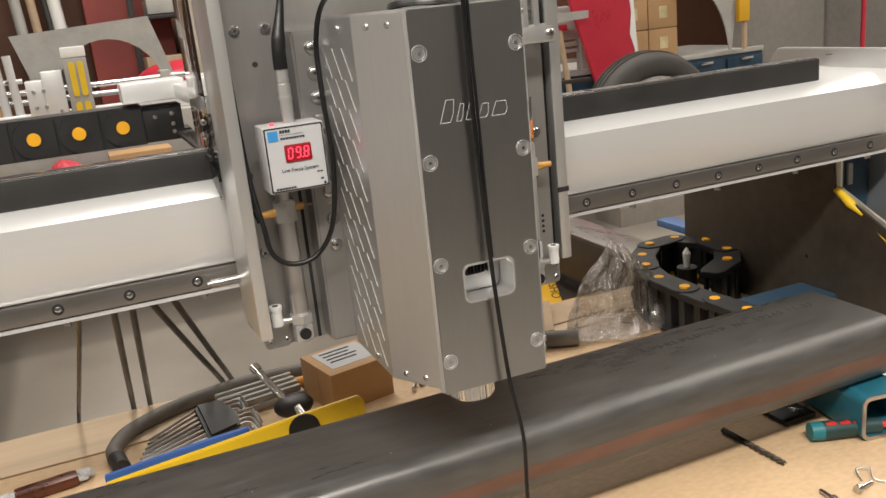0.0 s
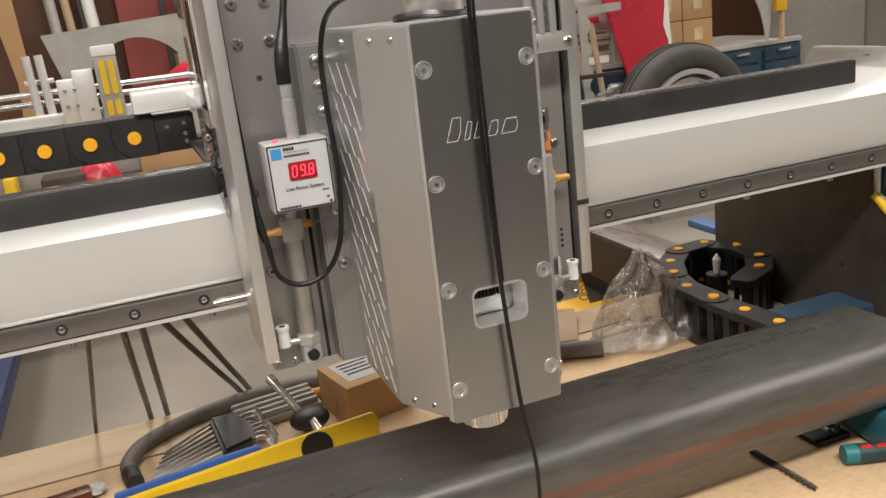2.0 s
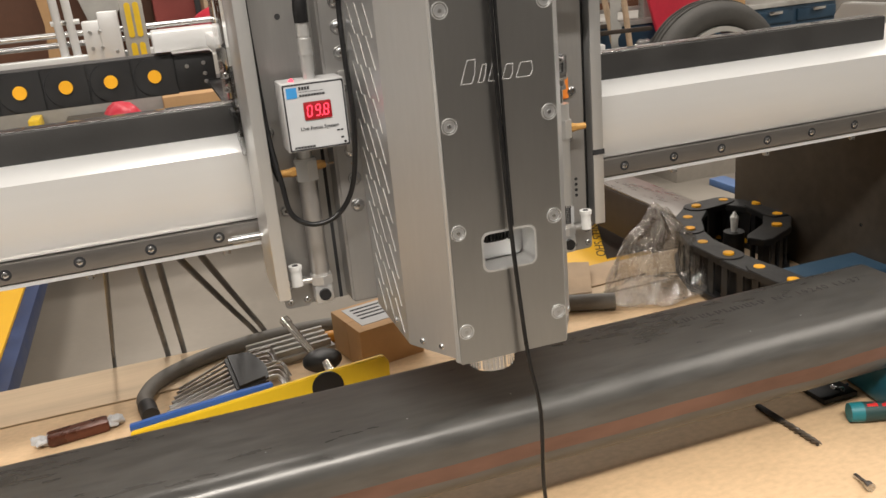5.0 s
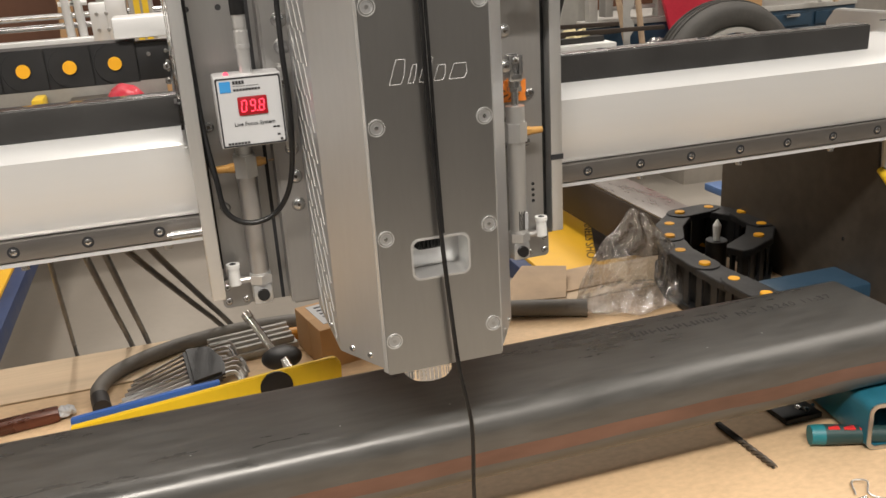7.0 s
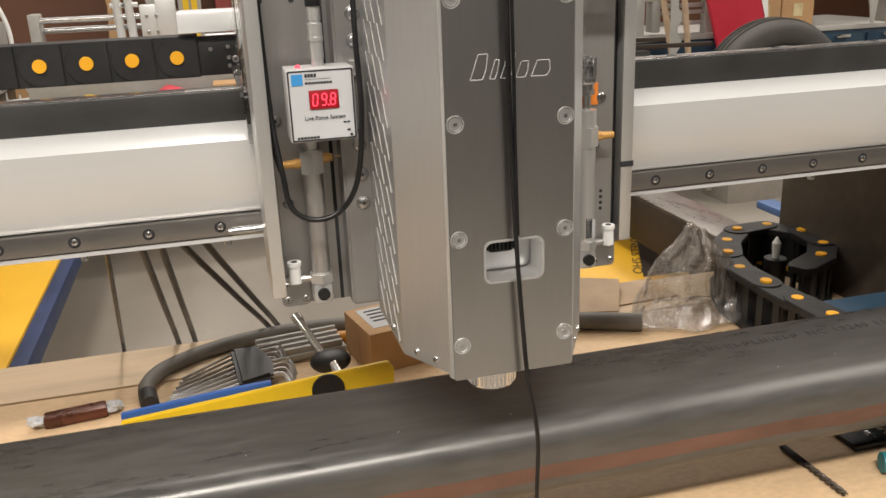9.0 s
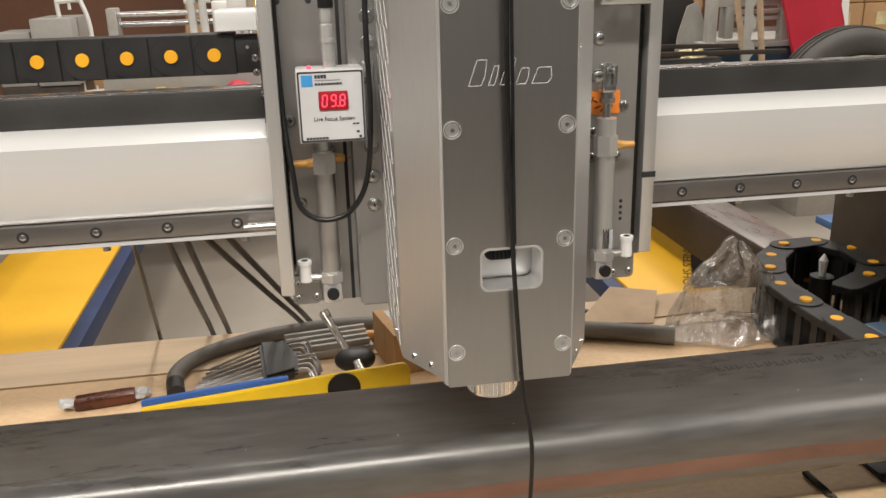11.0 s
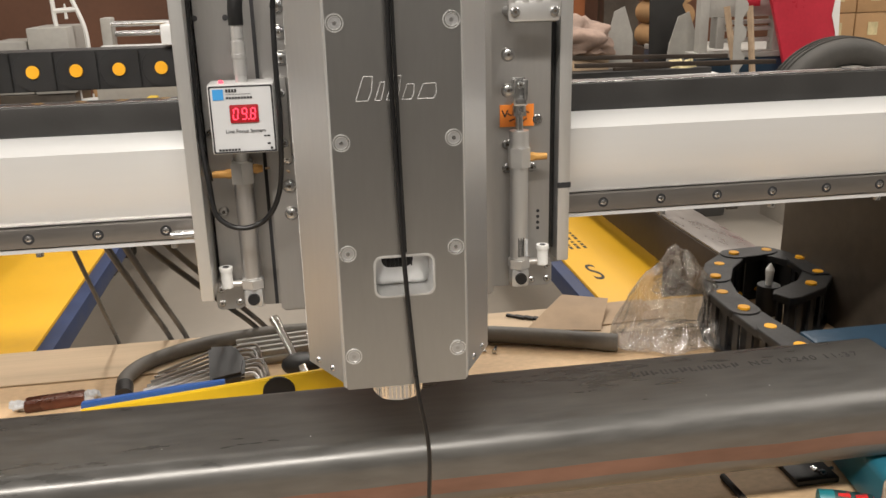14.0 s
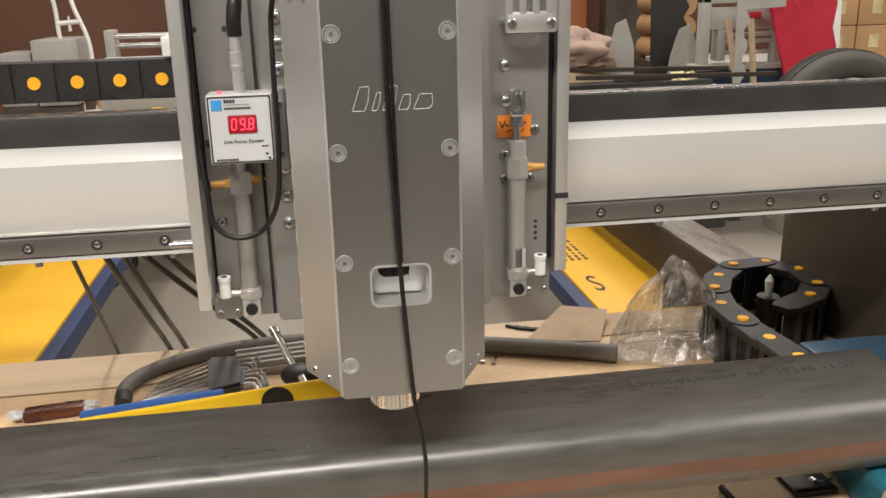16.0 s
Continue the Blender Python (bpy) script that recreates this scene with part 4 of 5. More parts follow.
box(bm, 0.05, 0.17, 0.285, 0.362, ZW + 0.0012, ZW + 0.0032, 0, Matrix.Rotation(radians(4), 4, "Z"))
solo("paper_sheet", bm, KRAFT, "flat brown kraft paper lying under the bag", "paper")
for k in range(5):
    bm = B()
    m = Matrix.Translation((-0.060 + 0.012 * k, 0.345 - 0.006 * k, ZW + 0.0012)) @ Matrix.Rotation(radians(-38), 4, "Z")
    box(bm, -0.014, 0.014, -0.0026, 0.0026, 0, 0.004, 0.0008, m)
    solo("black_clip", bm, BLKPL, "small black plastic clip at the bench's back edge", "clip", "black clips")

# heavy hose
bm = B()
sweep(bm, smooth_path([(0.10, 0.205, ZW + 0.0125), (0.03, 0.236, ZW + 0.0125), (-0.05, 0.266, ZW + 0.0125), (-0.133, 0.290, ZW + 0.0125), (-0.20, 0.312, ZW + 0.012), (-0.29, 0.337, ZW + 0.0115), (-0.37, 0.340, ZW + 0.0105), (-0.45, 0.320, ZW + 0.010), (-0.508, 0.282, ZW + 0.010), (-0.530, 0.240, ZW + 0.010), (-0.528, 0.205, ZW + 0.010)], 10), 0.0105, 14, lambda t: 1.15 - 0.3 * t)
hose = thing("rubber_hose", (-0.2, 0.3, ZW), "thick grey rubber hose curling over the bench", "hose")
part("hose", bm, HOSE, hose, angle=60)
bm = B()
rod(bm, (-0.5285, 0.214, ZW + 0.010), (-0.524, 0.186, ZW + 0.0095), 0.0105, None, 18)
part("hose_end", bm, BLKPL, hose)
# cable gland beside the hose
bm = B()
rod(bm, (-0.135, 0.262, ZW), (-0.135, 0.262, ZW + 0.012), 0.020, 0.018, 24)
rod(bm, (-0.135, 0.262, ZW + 0.012), (-0.135, 0.262, ZW + 0.020), 0.011, None, 18)
solo("round_knob", bm, BLKPL, "round black plastic knob on the bench", "knob")

# small carton
ct = thing("carton", (-0.232, 0.245, ZW), "small brown carton with a white label on top", "carton", rz=12)
bm = B()
m = stand(ct)
box(bm, -0.044, 0.044, -0.044, 0.044, 0, 0.054, 0.0012, m)
part("carton_body", bm, CARD, ct)
bm = B()
box(bm, -0.032, 0.036, -0.028, 0.036, 0.0539, 0.0545, 0, m)
lab = part("label", bm, PAPER, ct, "white address label")
for k in range(4):
    bm = B()
    box(bm, -0.024, 0.020 - 0.006 * (k % 2), 0.024 - 0.011 * k, 0.028 - 0.011 * k, 0.0544, 0.0548, 0, m)
    part("print_bar", bm, INK, lab)
bm = B()
box(bm, -0.0444, 0.0444, -0.006, 0.006, 0.0020, 0.0542, 0, m)
part("tape", bm, CARD, ct)

# flat tool tray with yellow rim and blue base, standing against the tube
tr = thing("tool_tray", (-0.40, 0.06, ZW), "yellow and blue plastic tray standing behind the tube", "tray")
bm = B()
prism(bm, [(-0.537, ZW), (-0.268, ZW), (-0.264, ZW + 0.076), (-0.270, ZW + 0.0845), (-0.335, ZW + 0.080), (-0.43, ZW + 0.0715), (-0.537, ZW + 0.0622)], "y", 0.052, 0.058, 0.0012)
part("yellow_rim", bm, YTOOL, tr)
bm = B()
prism(bm, [(-0.537, ZW), (-0.39, ZW), (-0.39, ZW + 0.0780), (-0.43, ZW + 0.0760), (-0.537, ZW + 0.0668)], "y", 0.0585, 0.066, 0.001)
part("blue_base", bm, BLUEPL, tr)
bm = B()
rod(bm, (-0.334, 0.0525, ZW + 0.064), (-0.334, 0.050, ZW + 0.064), 0.017, None, 24)
part("dark_disc", bm, BLKPL, tr)

# hex key set: keys in a holder
hk = thing("hex_key_set", (-0.425, 0.225, ZW), "steel hex keys in a black plastic holder", "hex keys", rz=14)
m = stand(hk)
bm = B()
prism(bm, [(-0.020, -0.036), (0.022, -0.032), (0.030, -0.004), (0.022, 0.030), (-0.010, 0.036)], "z", 0.014, 0.030, 0.004)
bmesh.ops.transform(bm, matrix=m @ Matrix.Translation((0.012, 0.0, 0)) @ Matrix.Rotation(radians(14), 4, "X"), verts=bm.verts)
part("holder", bm, BLKPL, hk)
for k in range(8):
    y = -0.030 + 0.0080 * k
    r = 0.0032 - 0.0002 * k
    e = 0.048 + 0.005 * (k % 4)
    z = 0.0215 + 0.002 * y / 0.008
    bm = B()
    sweep(bm, [m @ Vector(q) for q in ((-0.098 + 0.005 * k, y * 0.75 - 0.010, z - 0.008), (0.0, y, z), (e - 0.006, y, z + 0.001), (e - 0.001, y - 0.001, z), (e + 0.002, y - 0.004, z - 0.004), (e + 0.003, y - 0.016, r + 0.001))], r, 6)
    part("hex_key", bm, RAILS if k % 3 else STEEL, hk, angle=20)
rk = thing("spanner_rack", (-0.345, 0.285, ZW), "pale grey plastic spanner rack", "rack", rz=8)
m = stand(rk)
bm = B()
box(bm, -0.055, 0.058, -0.022, 0.024, 0.0005, 0.010, 0.003, m)
part("rack_base", bm, GREYP, rk)
for k in range(4):
    bm = B()
    box(bm, -0.052, 0.054, -0.018 + 0.011 * k, -0.0125 + 0.011 * k, 0.0098, 0.018 + 0.002 * k, 0.0015, m)
    part("spanner", bm, GREYP, rk)
sd = thing("socket_driver", (-0.318, 0.225, ZW), "chrome socket driver with black round head", "socket driver")
bm = B()
bmesh.ops.create_uvsphere(bm, u_segments=24, v_segments=14, radius=0.022, matrix=Matrix.Translation((-0.313, 0.215, ZW + 0.018)) @ Matrix.Diagonal((1.15, 0.95, 0.62, 1)))
part("round_head", bm, BLKPL, sd)
bm = B()
rod(bm, (-0.322, 0.229, ZW + 0.024), (-0.342, 0.270, ZW + 0.052), 0.0052, None, 18)
rod(bm, (-0.342, 0.270, ZW + 0.052), (-0.346, 0.278, ZW + 0.0575), 0.0066, None, 18)
rod(bm, (-0.312, 0.2, ZW + 0.022), (-0.307, 0.19, ZW + 0.012), 0.006, None, 18)
part("shaft", bm, CHROME, sd)
hd = thing("screwdriver", (-0.295, 0.305, ZW), "screwdriver with worn amber handle", "screwdriver")
bm = B()
rod(bm, (-0.315, 0.300, ZW + 0.0095), (-0.268, 0.298, ZW + 0.0095), 0.0092, 0.0085, 14)
part("handle", bm, mat("amber_plastic", (0.50, 0.22, 0.02), 0.35, 0, 0.1, 20), hd)
bm = B()
rod(bm, (-0.315, 0.300, ZW + 0.0095), (-0.395, 0.305, ZW + 0.0060), 0.003, None, 12)
part("blade", bm, STEEL, hd)

# brush-like pen with paper tag
pk = thing("snack_wrapper", (-0.605, 0.195, ZW), "crumpled brown and silver wrapper on the bench", "wrapper", rz=8)
m = stand(pk)
bm = B()
box(bm, -0.034, 0.034, -0.011, 0.011, 0.0005, 0.014, 0.005, m)
part("wrapper_body", bm, mat("brown_foil", (0.10, 0.03, 0.015), 0.3, 0.2, 0.3, 40), pk)
for s in (-1, 1):
    bm = B()
    bmesh.ops.create_icosphere(bm, subdivisions=3, radius=0.009, matrix=m @ Matrix.Translation((s * 0.040, 0, 0.008)) @ Matrix.Diagonal((1.2, 1.0, 0.7, 1)))
    for v in bm.verts:
        v.co += v.normal * 0.005 * noise.noise(v.co * 160)
    part("crumpled_end", bm, PAPER, pk, angle=20)

# wood chips and screws
for x, y, a in ((-0.075, 0.262, 20), (-0.060, 0.235, 70), (-0.085, 0.245, -30), (-0.105, 0.222, 10), (-0.12, 0.232, 50), (-0.14, 0.21, 15), (-0.155, 0.202, 60)):
    t = thing("machine_screw", (x, y, ZW), "small steel machine screw lying on the bench", "screw", "loose screws", rz=a)
    m = stand(t)
    bm = B()
    rod(bm, m @ Vector((0, 0, 0.003)), m @ Vector((0.016, 0, 0.0025)), 0.0018, None, 10)
    rod(bm, m @ Vector((-0.004, 0, 0.0032)), m @ Vector((0, 0, 0.0032)), 0.0032, None, 12)
    part("screw_body", bm, STEEL, t)

# cables that hang down behind the bench
for k, (xa, xb) in enumerate(((-0.530, -0.572), (-0.497, -0.500), (-0.479, -0.478), (-0.458, -0.372), (-0.437, -0.360))):
    pts = [(xa + 0.1 * (xa - xb), 0.07, 1.187), (xa, 0.10, 1.156), (xa * 0.5 + xb * 0.5, 0.25, 1.041), (xb, 0.40, 0.926), (xb + 0.5 * (xb - xa), 0.54, 0.79), (xb + 0.8 * (xb - xa), 0.62, 0.40), (xb + (xb - xa), 0.64, 0.005)]
    cable("machine_cable", pts, 0.0026 if k == 0 else 0.0036, BLACK, "black machine cable hanging from the gantry to the floor", 8, group="hanging machine cables")

# ---- in front of and beside the tube ----
tb = thing("steel_block", (0.25, -0.14, ZW), "teal painted square steel offcut under the tube", "steel offcut", rz=-9)
m = stand(tb)
bm = B()
frame_prism(bm, round_rect(-0.032, 0.032, 0, 0.0508, 0.010, 5), round_rect(-0.0275, 0.0275, 0.0045, 0.0463, 0.006, 5), "y", -0.062, 0.10)
bmesh.ops.transform(bm, matrix=m, verts=bm.verts)
part("offcut_wall", bm, TEAL, tb)
bm = B()
frame_prism(bm, round_rect(-0.0318, 0.0318, 0.0002, 0.0506, 0.010, 5), round_rect(-0.0276, 0.0276, 0.0046, 0.0462, 0.006, 5), "y", -0.0632, -0.0618)
bmesh.ops.transform(bm, matrix=m, verts=bm.verts)
part("cut_face", bm, STEEL, tb, "bright sawn end")
bm = B()
box(bm, 0.170, 0.214, -0.13, -0.06, ZW, ZW + 0.006, 0.001)
solo("dark_shim", bm, BLKPL, "dark flat shim beside the teal block", "shim")

dr = thing("drill_bit", (0.1, -0.14, ZW), "dark twist drill bit lying on the board", "drill bit")
a, b = Vector((0.096, -0.103, ZW + 0.0034)), Vector((0.100, -0.192, ZW + 0.0034))
bm = B()
rod(bm, a, a.lerp(b, 0.42), 0.0032, None, 14)
part("shank", bm, INK, dr)
bm = B()
n = 40
for h in (0, math.pi):
    d = (b - a).normalized()
    u, w = d.cross(Vector((0, 0, 1))).normalized(), Vector((0, 0, 1))
    pts = [a.lerp(b, 0.42 + 0.58 * k / n) + 0.0016 * (math.cos(h + 0.55 * k) * u + math.sin(h + 0.55 * k) * w) for k in range(n + 1)]
    sweep(bm, pts, 0.0018, 8, lambda t: 1 if t < 0.93 else max(0.2, (1 - t) / 0.07))
part("flute", bm, DARKST, dr)

sc = thing("screwdriver", (0.22, -0.19, ZW), "screwdriver with teal and red grip and red shaft", "screwdriver")
a, d = Vector((0.168, -0.166, ZW + 0.0105)), Vector((0.128, -0.050, 0)).normalized()
TEALP = mat("teal_grip", (0.012, 0.16, 0.19), 0.45, 0, 0.1, 30)
DGRIP = mat("dark_green_grip", (0.015, 0.045, 0.045), 0.5, 0, 0.1, 40)
REDPL = mat("red_sleeve", (0.60, 0.03, 0.03), 0.4, 0, 0.06, 30)
for name, s0, s1, r0, r1, mt in (("end_cap", 0, 0.013, 0.0098, 0.0105, TEALP), ("grip", 0.013, 0.075, 0.0105, 0.0085, DGRIP), ("sleeve", 0.075, 0.118, 0.0042, 0.0030, REDPL), ("blade", 0.118, 0.142, 0.0015, 0.0012, STEEL)):
    bm = B()
    rod(bm, a + d * s0, a + d * s1, r0, r1, 18)
    g = part(name, bm, mt, sc)
    if name == "grip":
        for k in range(3):
            bm = B()
            p = a + d * (0.020 + 0.015 * k) + Vector((0, -0.002, 0.0088 - 0.0004 * k))
            mm = Matrix.Translation(p) @ d.to_track_quat("X", "Z").to_matrix().to_4x4()
            box(bm, -0.005, 0.006, -0.0035, 0.0035, -0.001, 0.0012, 0.0006, mm)
            part("red_inlay", bm, REDPL, g)

pl = thing("alloy_plate", (0.30, -0.225, ZW), "milled alloy plate with a large round hole", "plate", rz=-24)
m = stand(pl)
bm = B()
n = 24
sq = []
for k in range(n):
    q = 2 * math.pi * k / n + math.pi / 4
    c, s = math.cos(q), math.sin(q)
    f = 0.040 / max(abs(c), abs(s))
    sq.append((c * f, s * f))
frame_prism(bm, sq, [(0.022 * math.cos(2 * math.pi * k / n + math.pi / 4), 0.022 * math.sin(2 * math.pi * k / n + math.pi / 4)) for k in range(n)], "z", 0, 0.012)
bmesh.ops.transform(bm, matrix=m, verts=bm.verts)
part("plate_body", bm, ALU_CAST, pl)
bm = B()
frame_prism(bm, [(0.0262 * math.cos(2 * math.pi * k / n), 0.0262 * math.sin(2 * math.pi * k / n)) for k in range(n)], [(0.022 * math.cos(2 * math.pi * k / n), 0.022 * math.sin(2 * math.pi * k / n)) for k in range(n)], "z", 0.0119, 0.0132)
bmesh.ops.transform(bm, matrix=m, verts=bm.verts)
part("bored_rim", bm, STEEL, pl)
for k, (x, y, a) in enumerate(((0.204, -0.118, 30), (0.198, -0.110, 100), (0.232, -0.232, 40), (0.244, -0.222, 120), (0.226, -0.248, -20), (0.09, -0.262, 80), (0.135, -0.262, 10))):
    t = thing("machine_screw", (x, y, ZW), "small steel cap screw lying on the board", "screw", "loose screws", rz=a)
    m = stand(t)
    bm = B()
    rod(bm, m @ Vector((0, 0, 0.0042)), m @ Vector((0.018, 0, 0.0025)), 0.0022, None, 12)
    rod(bm, m @ Vector((-0.006, 0, 0.0046)), m @ Vector((0, 0, 0.0042)), 0.0042, None, 16)
    part("screw_body", bm, STEEL, t)
cable("bent_wire", [(0.150, -0.250, ZW + 0.001), (0.158, -0.236, ZW + 0.004), (0.168, -0.243, ZW + 0.006), (0.160, -0.254, ZW + 0.003), (0.166, -0.262, ZW + 0.001), (0.178, -0.268, ZW + 0.001)], 0.0009, STEEL, "bent scrap of steel wire on the board", 8, "wire")
ps = thing("paper_stack", (0.375, -0.112, ZW), "small stack of white paper slips on the board", "paper")
for k in range(7):
    bm = B()
    box(bm, -0.045, 0.045, -0.028, 0.028, 0.0012 * k, 0.0012 * k + 0.0011, 0, Matrix.Translation((0.375, -0.112, ZW + 0.0001)) @ Matrix.Rotation(radians(-28 + 1.6 * (k % 3)), 4, "Z"))
    part("slip", bm, PLAST, ps)
cl = thing("clamp", (0.43, -0.125, ZW), "grey steel clamp bar with a yellow clip lead", "clamp")
bm = B()
box(bm, 0.395, 0.455, -0.150, -0.100, ZW, ZW + 0.018, 0.004)
part("clamp_base", bm, BLKPL, cl)
bm = B()
box(bm, 0.385, 0.450, -0.140, -0.105, ZW + 0.018, ZW + 0.028, 0.003)
part("clamp_bar", bm, STEEL, cl)
bm = B()
sweep(bm, smooth_path([(0.388, -0.12, ZW + 0.029), (0.40, -0.135, ZW + 0.036), (0.43, -0.15, ZW + 0.040), (0.46, -0.165, ZW + 0.05), (0.50, -0.17, ZW + 0.05)], 8), 0.0015, 8)
part("clip_lead", bm, YTOOL, cl)
cp = thing("crocodile_clip", (0.465, 0.04, 1.12), "yellow crocodile clip with lead on the leg plate", "clip")
bm = B()
rod(bm, (0.462, 0.053, 1.134), (0.462, 0.030, 1.118), 0.0045, 0.0060, 14)
rod(bm, (0.462, 0.030, 1.118), (0.462, 0.008, 1.106), 0.0060, 0.0028, 14)
part("boot", bm, YTOOL, cp)
bm = B()
sweep(bm, smooth_path([(0.462, 0.008, 1.106), (0.461, -0.02, 1.085), (0.459, -0.05, 1.068), (0.459, -0.09, 1.05), (0.459, -0.14, 1.028), (0.459, -0.2, 0.99)], 8), 0.0012, 8)
part("lead", bm, YTOOL, cp)
for y, z in ((-0.05, 0.985), (-0.085, 1.0), (-0.06, 0.965), (-0.09, 0.975), (0.10, 1.03)):
    bm = B()
    rod(bm, (0.4602, y, z), (0.4594, y, z), 0.0026, None, 12)
    part("plate_hole", bm, STEEL, leg)
bx = thing("switch_box", (0.50, 0.10, 1.12), "dark blue control box with pale latch behind the leg", "switch box")
bm = B()
box(bm, 0.474, 0.528, 0.06, 0.16, 1.09, 1.18, 0.004)
part("box_body", bm, NAVY, bx)
bm = B()
box(bm, 0.486, 0.494, 0.055, 0.061, 1.135, 1.165, 0.001)
part("latch", bm, GREYP, bx)

# the loose things round the tube's end lie close to it, and the gantry's end frame closes the beam
for ob in list(scene.objects):
    if ob.parent is None:
        kind, at = ob.name.split(".")[0], ob.location
        if kind in ("end_plate", "leg_plate", "crocodile_clip", "switch_box"):
            ob.location.x -= 0.040
        elif kind in ("steel_block", "dark_shim", "alloy_plate", "paper_stack", "clamp", "bent_wire") or (kind in ("screwdriver", "machine_screw") and at.y < 0 and at.x > 0.12):
            ob.location.x -= 0.010
        elif kind == "paper_sheet" or kind == "black_clip":
            ob.location.x += 0.055
        elif kind == "plastic_bag":
            ob.location.x += 0.030

# stencilled mill mark on the tube: plain dark bars, and the batch figures
TOPZ = TZ1 + 0.0003
x = 0.0
for n, w in enumerate((0.0075, 0.0075, 0.0075, 0.0070, 0.0075, 0.0075, 0.0070, 0.0085, 0.0030, 0.0068, 0.0068, 0.0070)):
    bm = B()
    box(bm, x, x + w * 0.30, -0.0985, -0.0895, TZ1 - 0.0002, TOPZ)
    box(bm, x + w * 0.45, x + w * 0.9, -0.0985 + 0.0015 * (n % 3), -0.0965 + 0.0015 * (n % 3), TZ1 - 0.0002, TOPZ)
    if n % 2:
        box(bm, x + w * 0.62, x + w * 0.9, -0.0945, -0.0895, TZ1 - 0.0002, TOPZ)
    part("print_bar", bm, STENCIL, tube)
    x += w + 0.0022
words("stencil_text", "NC 19240 11:37", 0.0135, Matrix.Translation((x + 0.008, -0.0985, TZ1 + 0.0001)), STENCIL, tube, "dark stencilled batch figures", spacing=1.25)
for px, py in ((0.114, -0.140), (-0.205, -0.15), (-0.30, -0.148), (0.05, -0.146), (-0.42, -0.145)):
    bm = B()
    bmesh.ops.create_uvsphere(bm, u_segments=8, v_segments=5, radius=0.0009, matrix=Matrix.Translation((px, py, TZ1 - 0.0006)))
    part("weld_spatter", bm, PAPER, tube)
# print on the yellow panels
words("panel_text", "ANELS SHO", 0.030, Matrix.Translation((0.538, 1.108, 0.7503)) @ Matrix.Rotation(math.atan2(-0.255, -0.117), 4, "Z") @ Matrix.Diagonal((1.75, 1, 1, 1)), INK, yr, "black printed words")
words("panel_letter", "S", 0.150, Matrix.Translation((0.336, 0.972, 0.7503)) @ Matrix.Diagonal((0.42, 1, 1, 1)), INK, yr, "black printed letter")
# dark wedge over the yellow face, towards the beam
bm = B()
prism(bm, [(0.559, 1.115), (0.435, 0.835), (0.618, 0.835), (0.618, 1.115)], "z", 0.7495, 0.7506)
part("dark_wedge", bm, BEAMST, yr, "dark wedge beside the yellow film")
for k in range(4):
    bm = B()
    for j in range(7):
        box(bm, 0.33 + 0.018 * k, 0.338 + 0.018 * k, 1.20 + 0.026 * j, 1.22 + 0.026 * j - 0.004 * (j % 3), 0.7499, 0.7505)
    part("print_bar", bm, INK, yr)
# blue slabs on the floor side
bs = thing("blue_slab", (0.72, 0.6, 0.0), "blue edged panel lying on a stand beside the machine", "panel")
bm = B()
box(bm, 0.700, 0.742, 0.46, 0.835, 0.876, 0.893, 0.004)
part("blue_face", bm, BLUEGR, bs)
bm = B()
box(bm, 0.705, 0.735, 0.46, 0.56, 0, 0.877)
part("stand", bm, CONC, bs)


# ---- the workshop behind ----
def shelf_rack(x0, x1, y, z0, z1, n, label):
    t = thing("shelf_rack", ((x0 + x1) / 2, y, 0), label, "shelf")
    for x in (x0, x1 - 0.03):
        for dy in (0, 0.37):
            bm = B()
            box(bm, x, x + 0.03, y + dy, y + dy + 0.03, 0, z1, 0.003)
            part("post", bm, BLKPL, t)
    for k in range(n):
        z = z0 + (z1 - z0) * k / (n - 1)
        bm = B()
        box(bm, x0, x1, y, y + 0.4, z - 0.02, z, 0.003)
        part("shelf_board", bm, BLKST, t)
    return t


def lump(name, c, size, material, label, category, seed, rough=0.35, parent=None):
    bm = B()
    bmesh.ops.create_icosphere(bm, subdivisions=4, radius=1.0)
    off = Vector((seed * 7.1, seed * 3.3, 0))
    for v in bm.verts:
        d = v.co.normalized()
        r = 1 + rough * noise.noise(d * 1.7 + off) + 0.5 * rough * noise.noise(d * 4.5 + off)
        v.co = Vector((c[0] + size[0] * d.x * r, c[1] + size[1] * d.y * r, max(c[2] - 0.75 * size[2], c[2] + size[2] * d.z * r)))
    return solo(name, bm, material, label, category, angle=60)


def crate(name, x0, x1, y0, y1, z0, z1, material, label, category, bev=0.008, group=""):
    t = thing(name, ((x0 + x1) / 2, (y0 + y1) / 2, z0), label, category, group)
    bm = B()
    box(bm, x0, x1, y0, y1, z0, z1, bev)
    part("body", bm, material, t)
    return t


# work tables that carry the clutter
def table(x0, x1, y0, y1, z, material, label):
    t = thing("work_table", ((x0 + x1) / 2, (y0 + y1) / 2, 0), label, "table")
    bm = B()
    box(bm, x0, x1, y0, y1, z - 0.04, z, 0.004)
    part("tabletop", bm, material, t)
    for x in (x0 + 0.05, x1 - 0.1):
        for y in (y0 + 0.05, y1 - 0.1):
            bm = B()
            box(bm, x, x + 0.05, y, y + 0.05, 0, z - 0.04)
            part("leg", bm, DARKST, t)
    return t


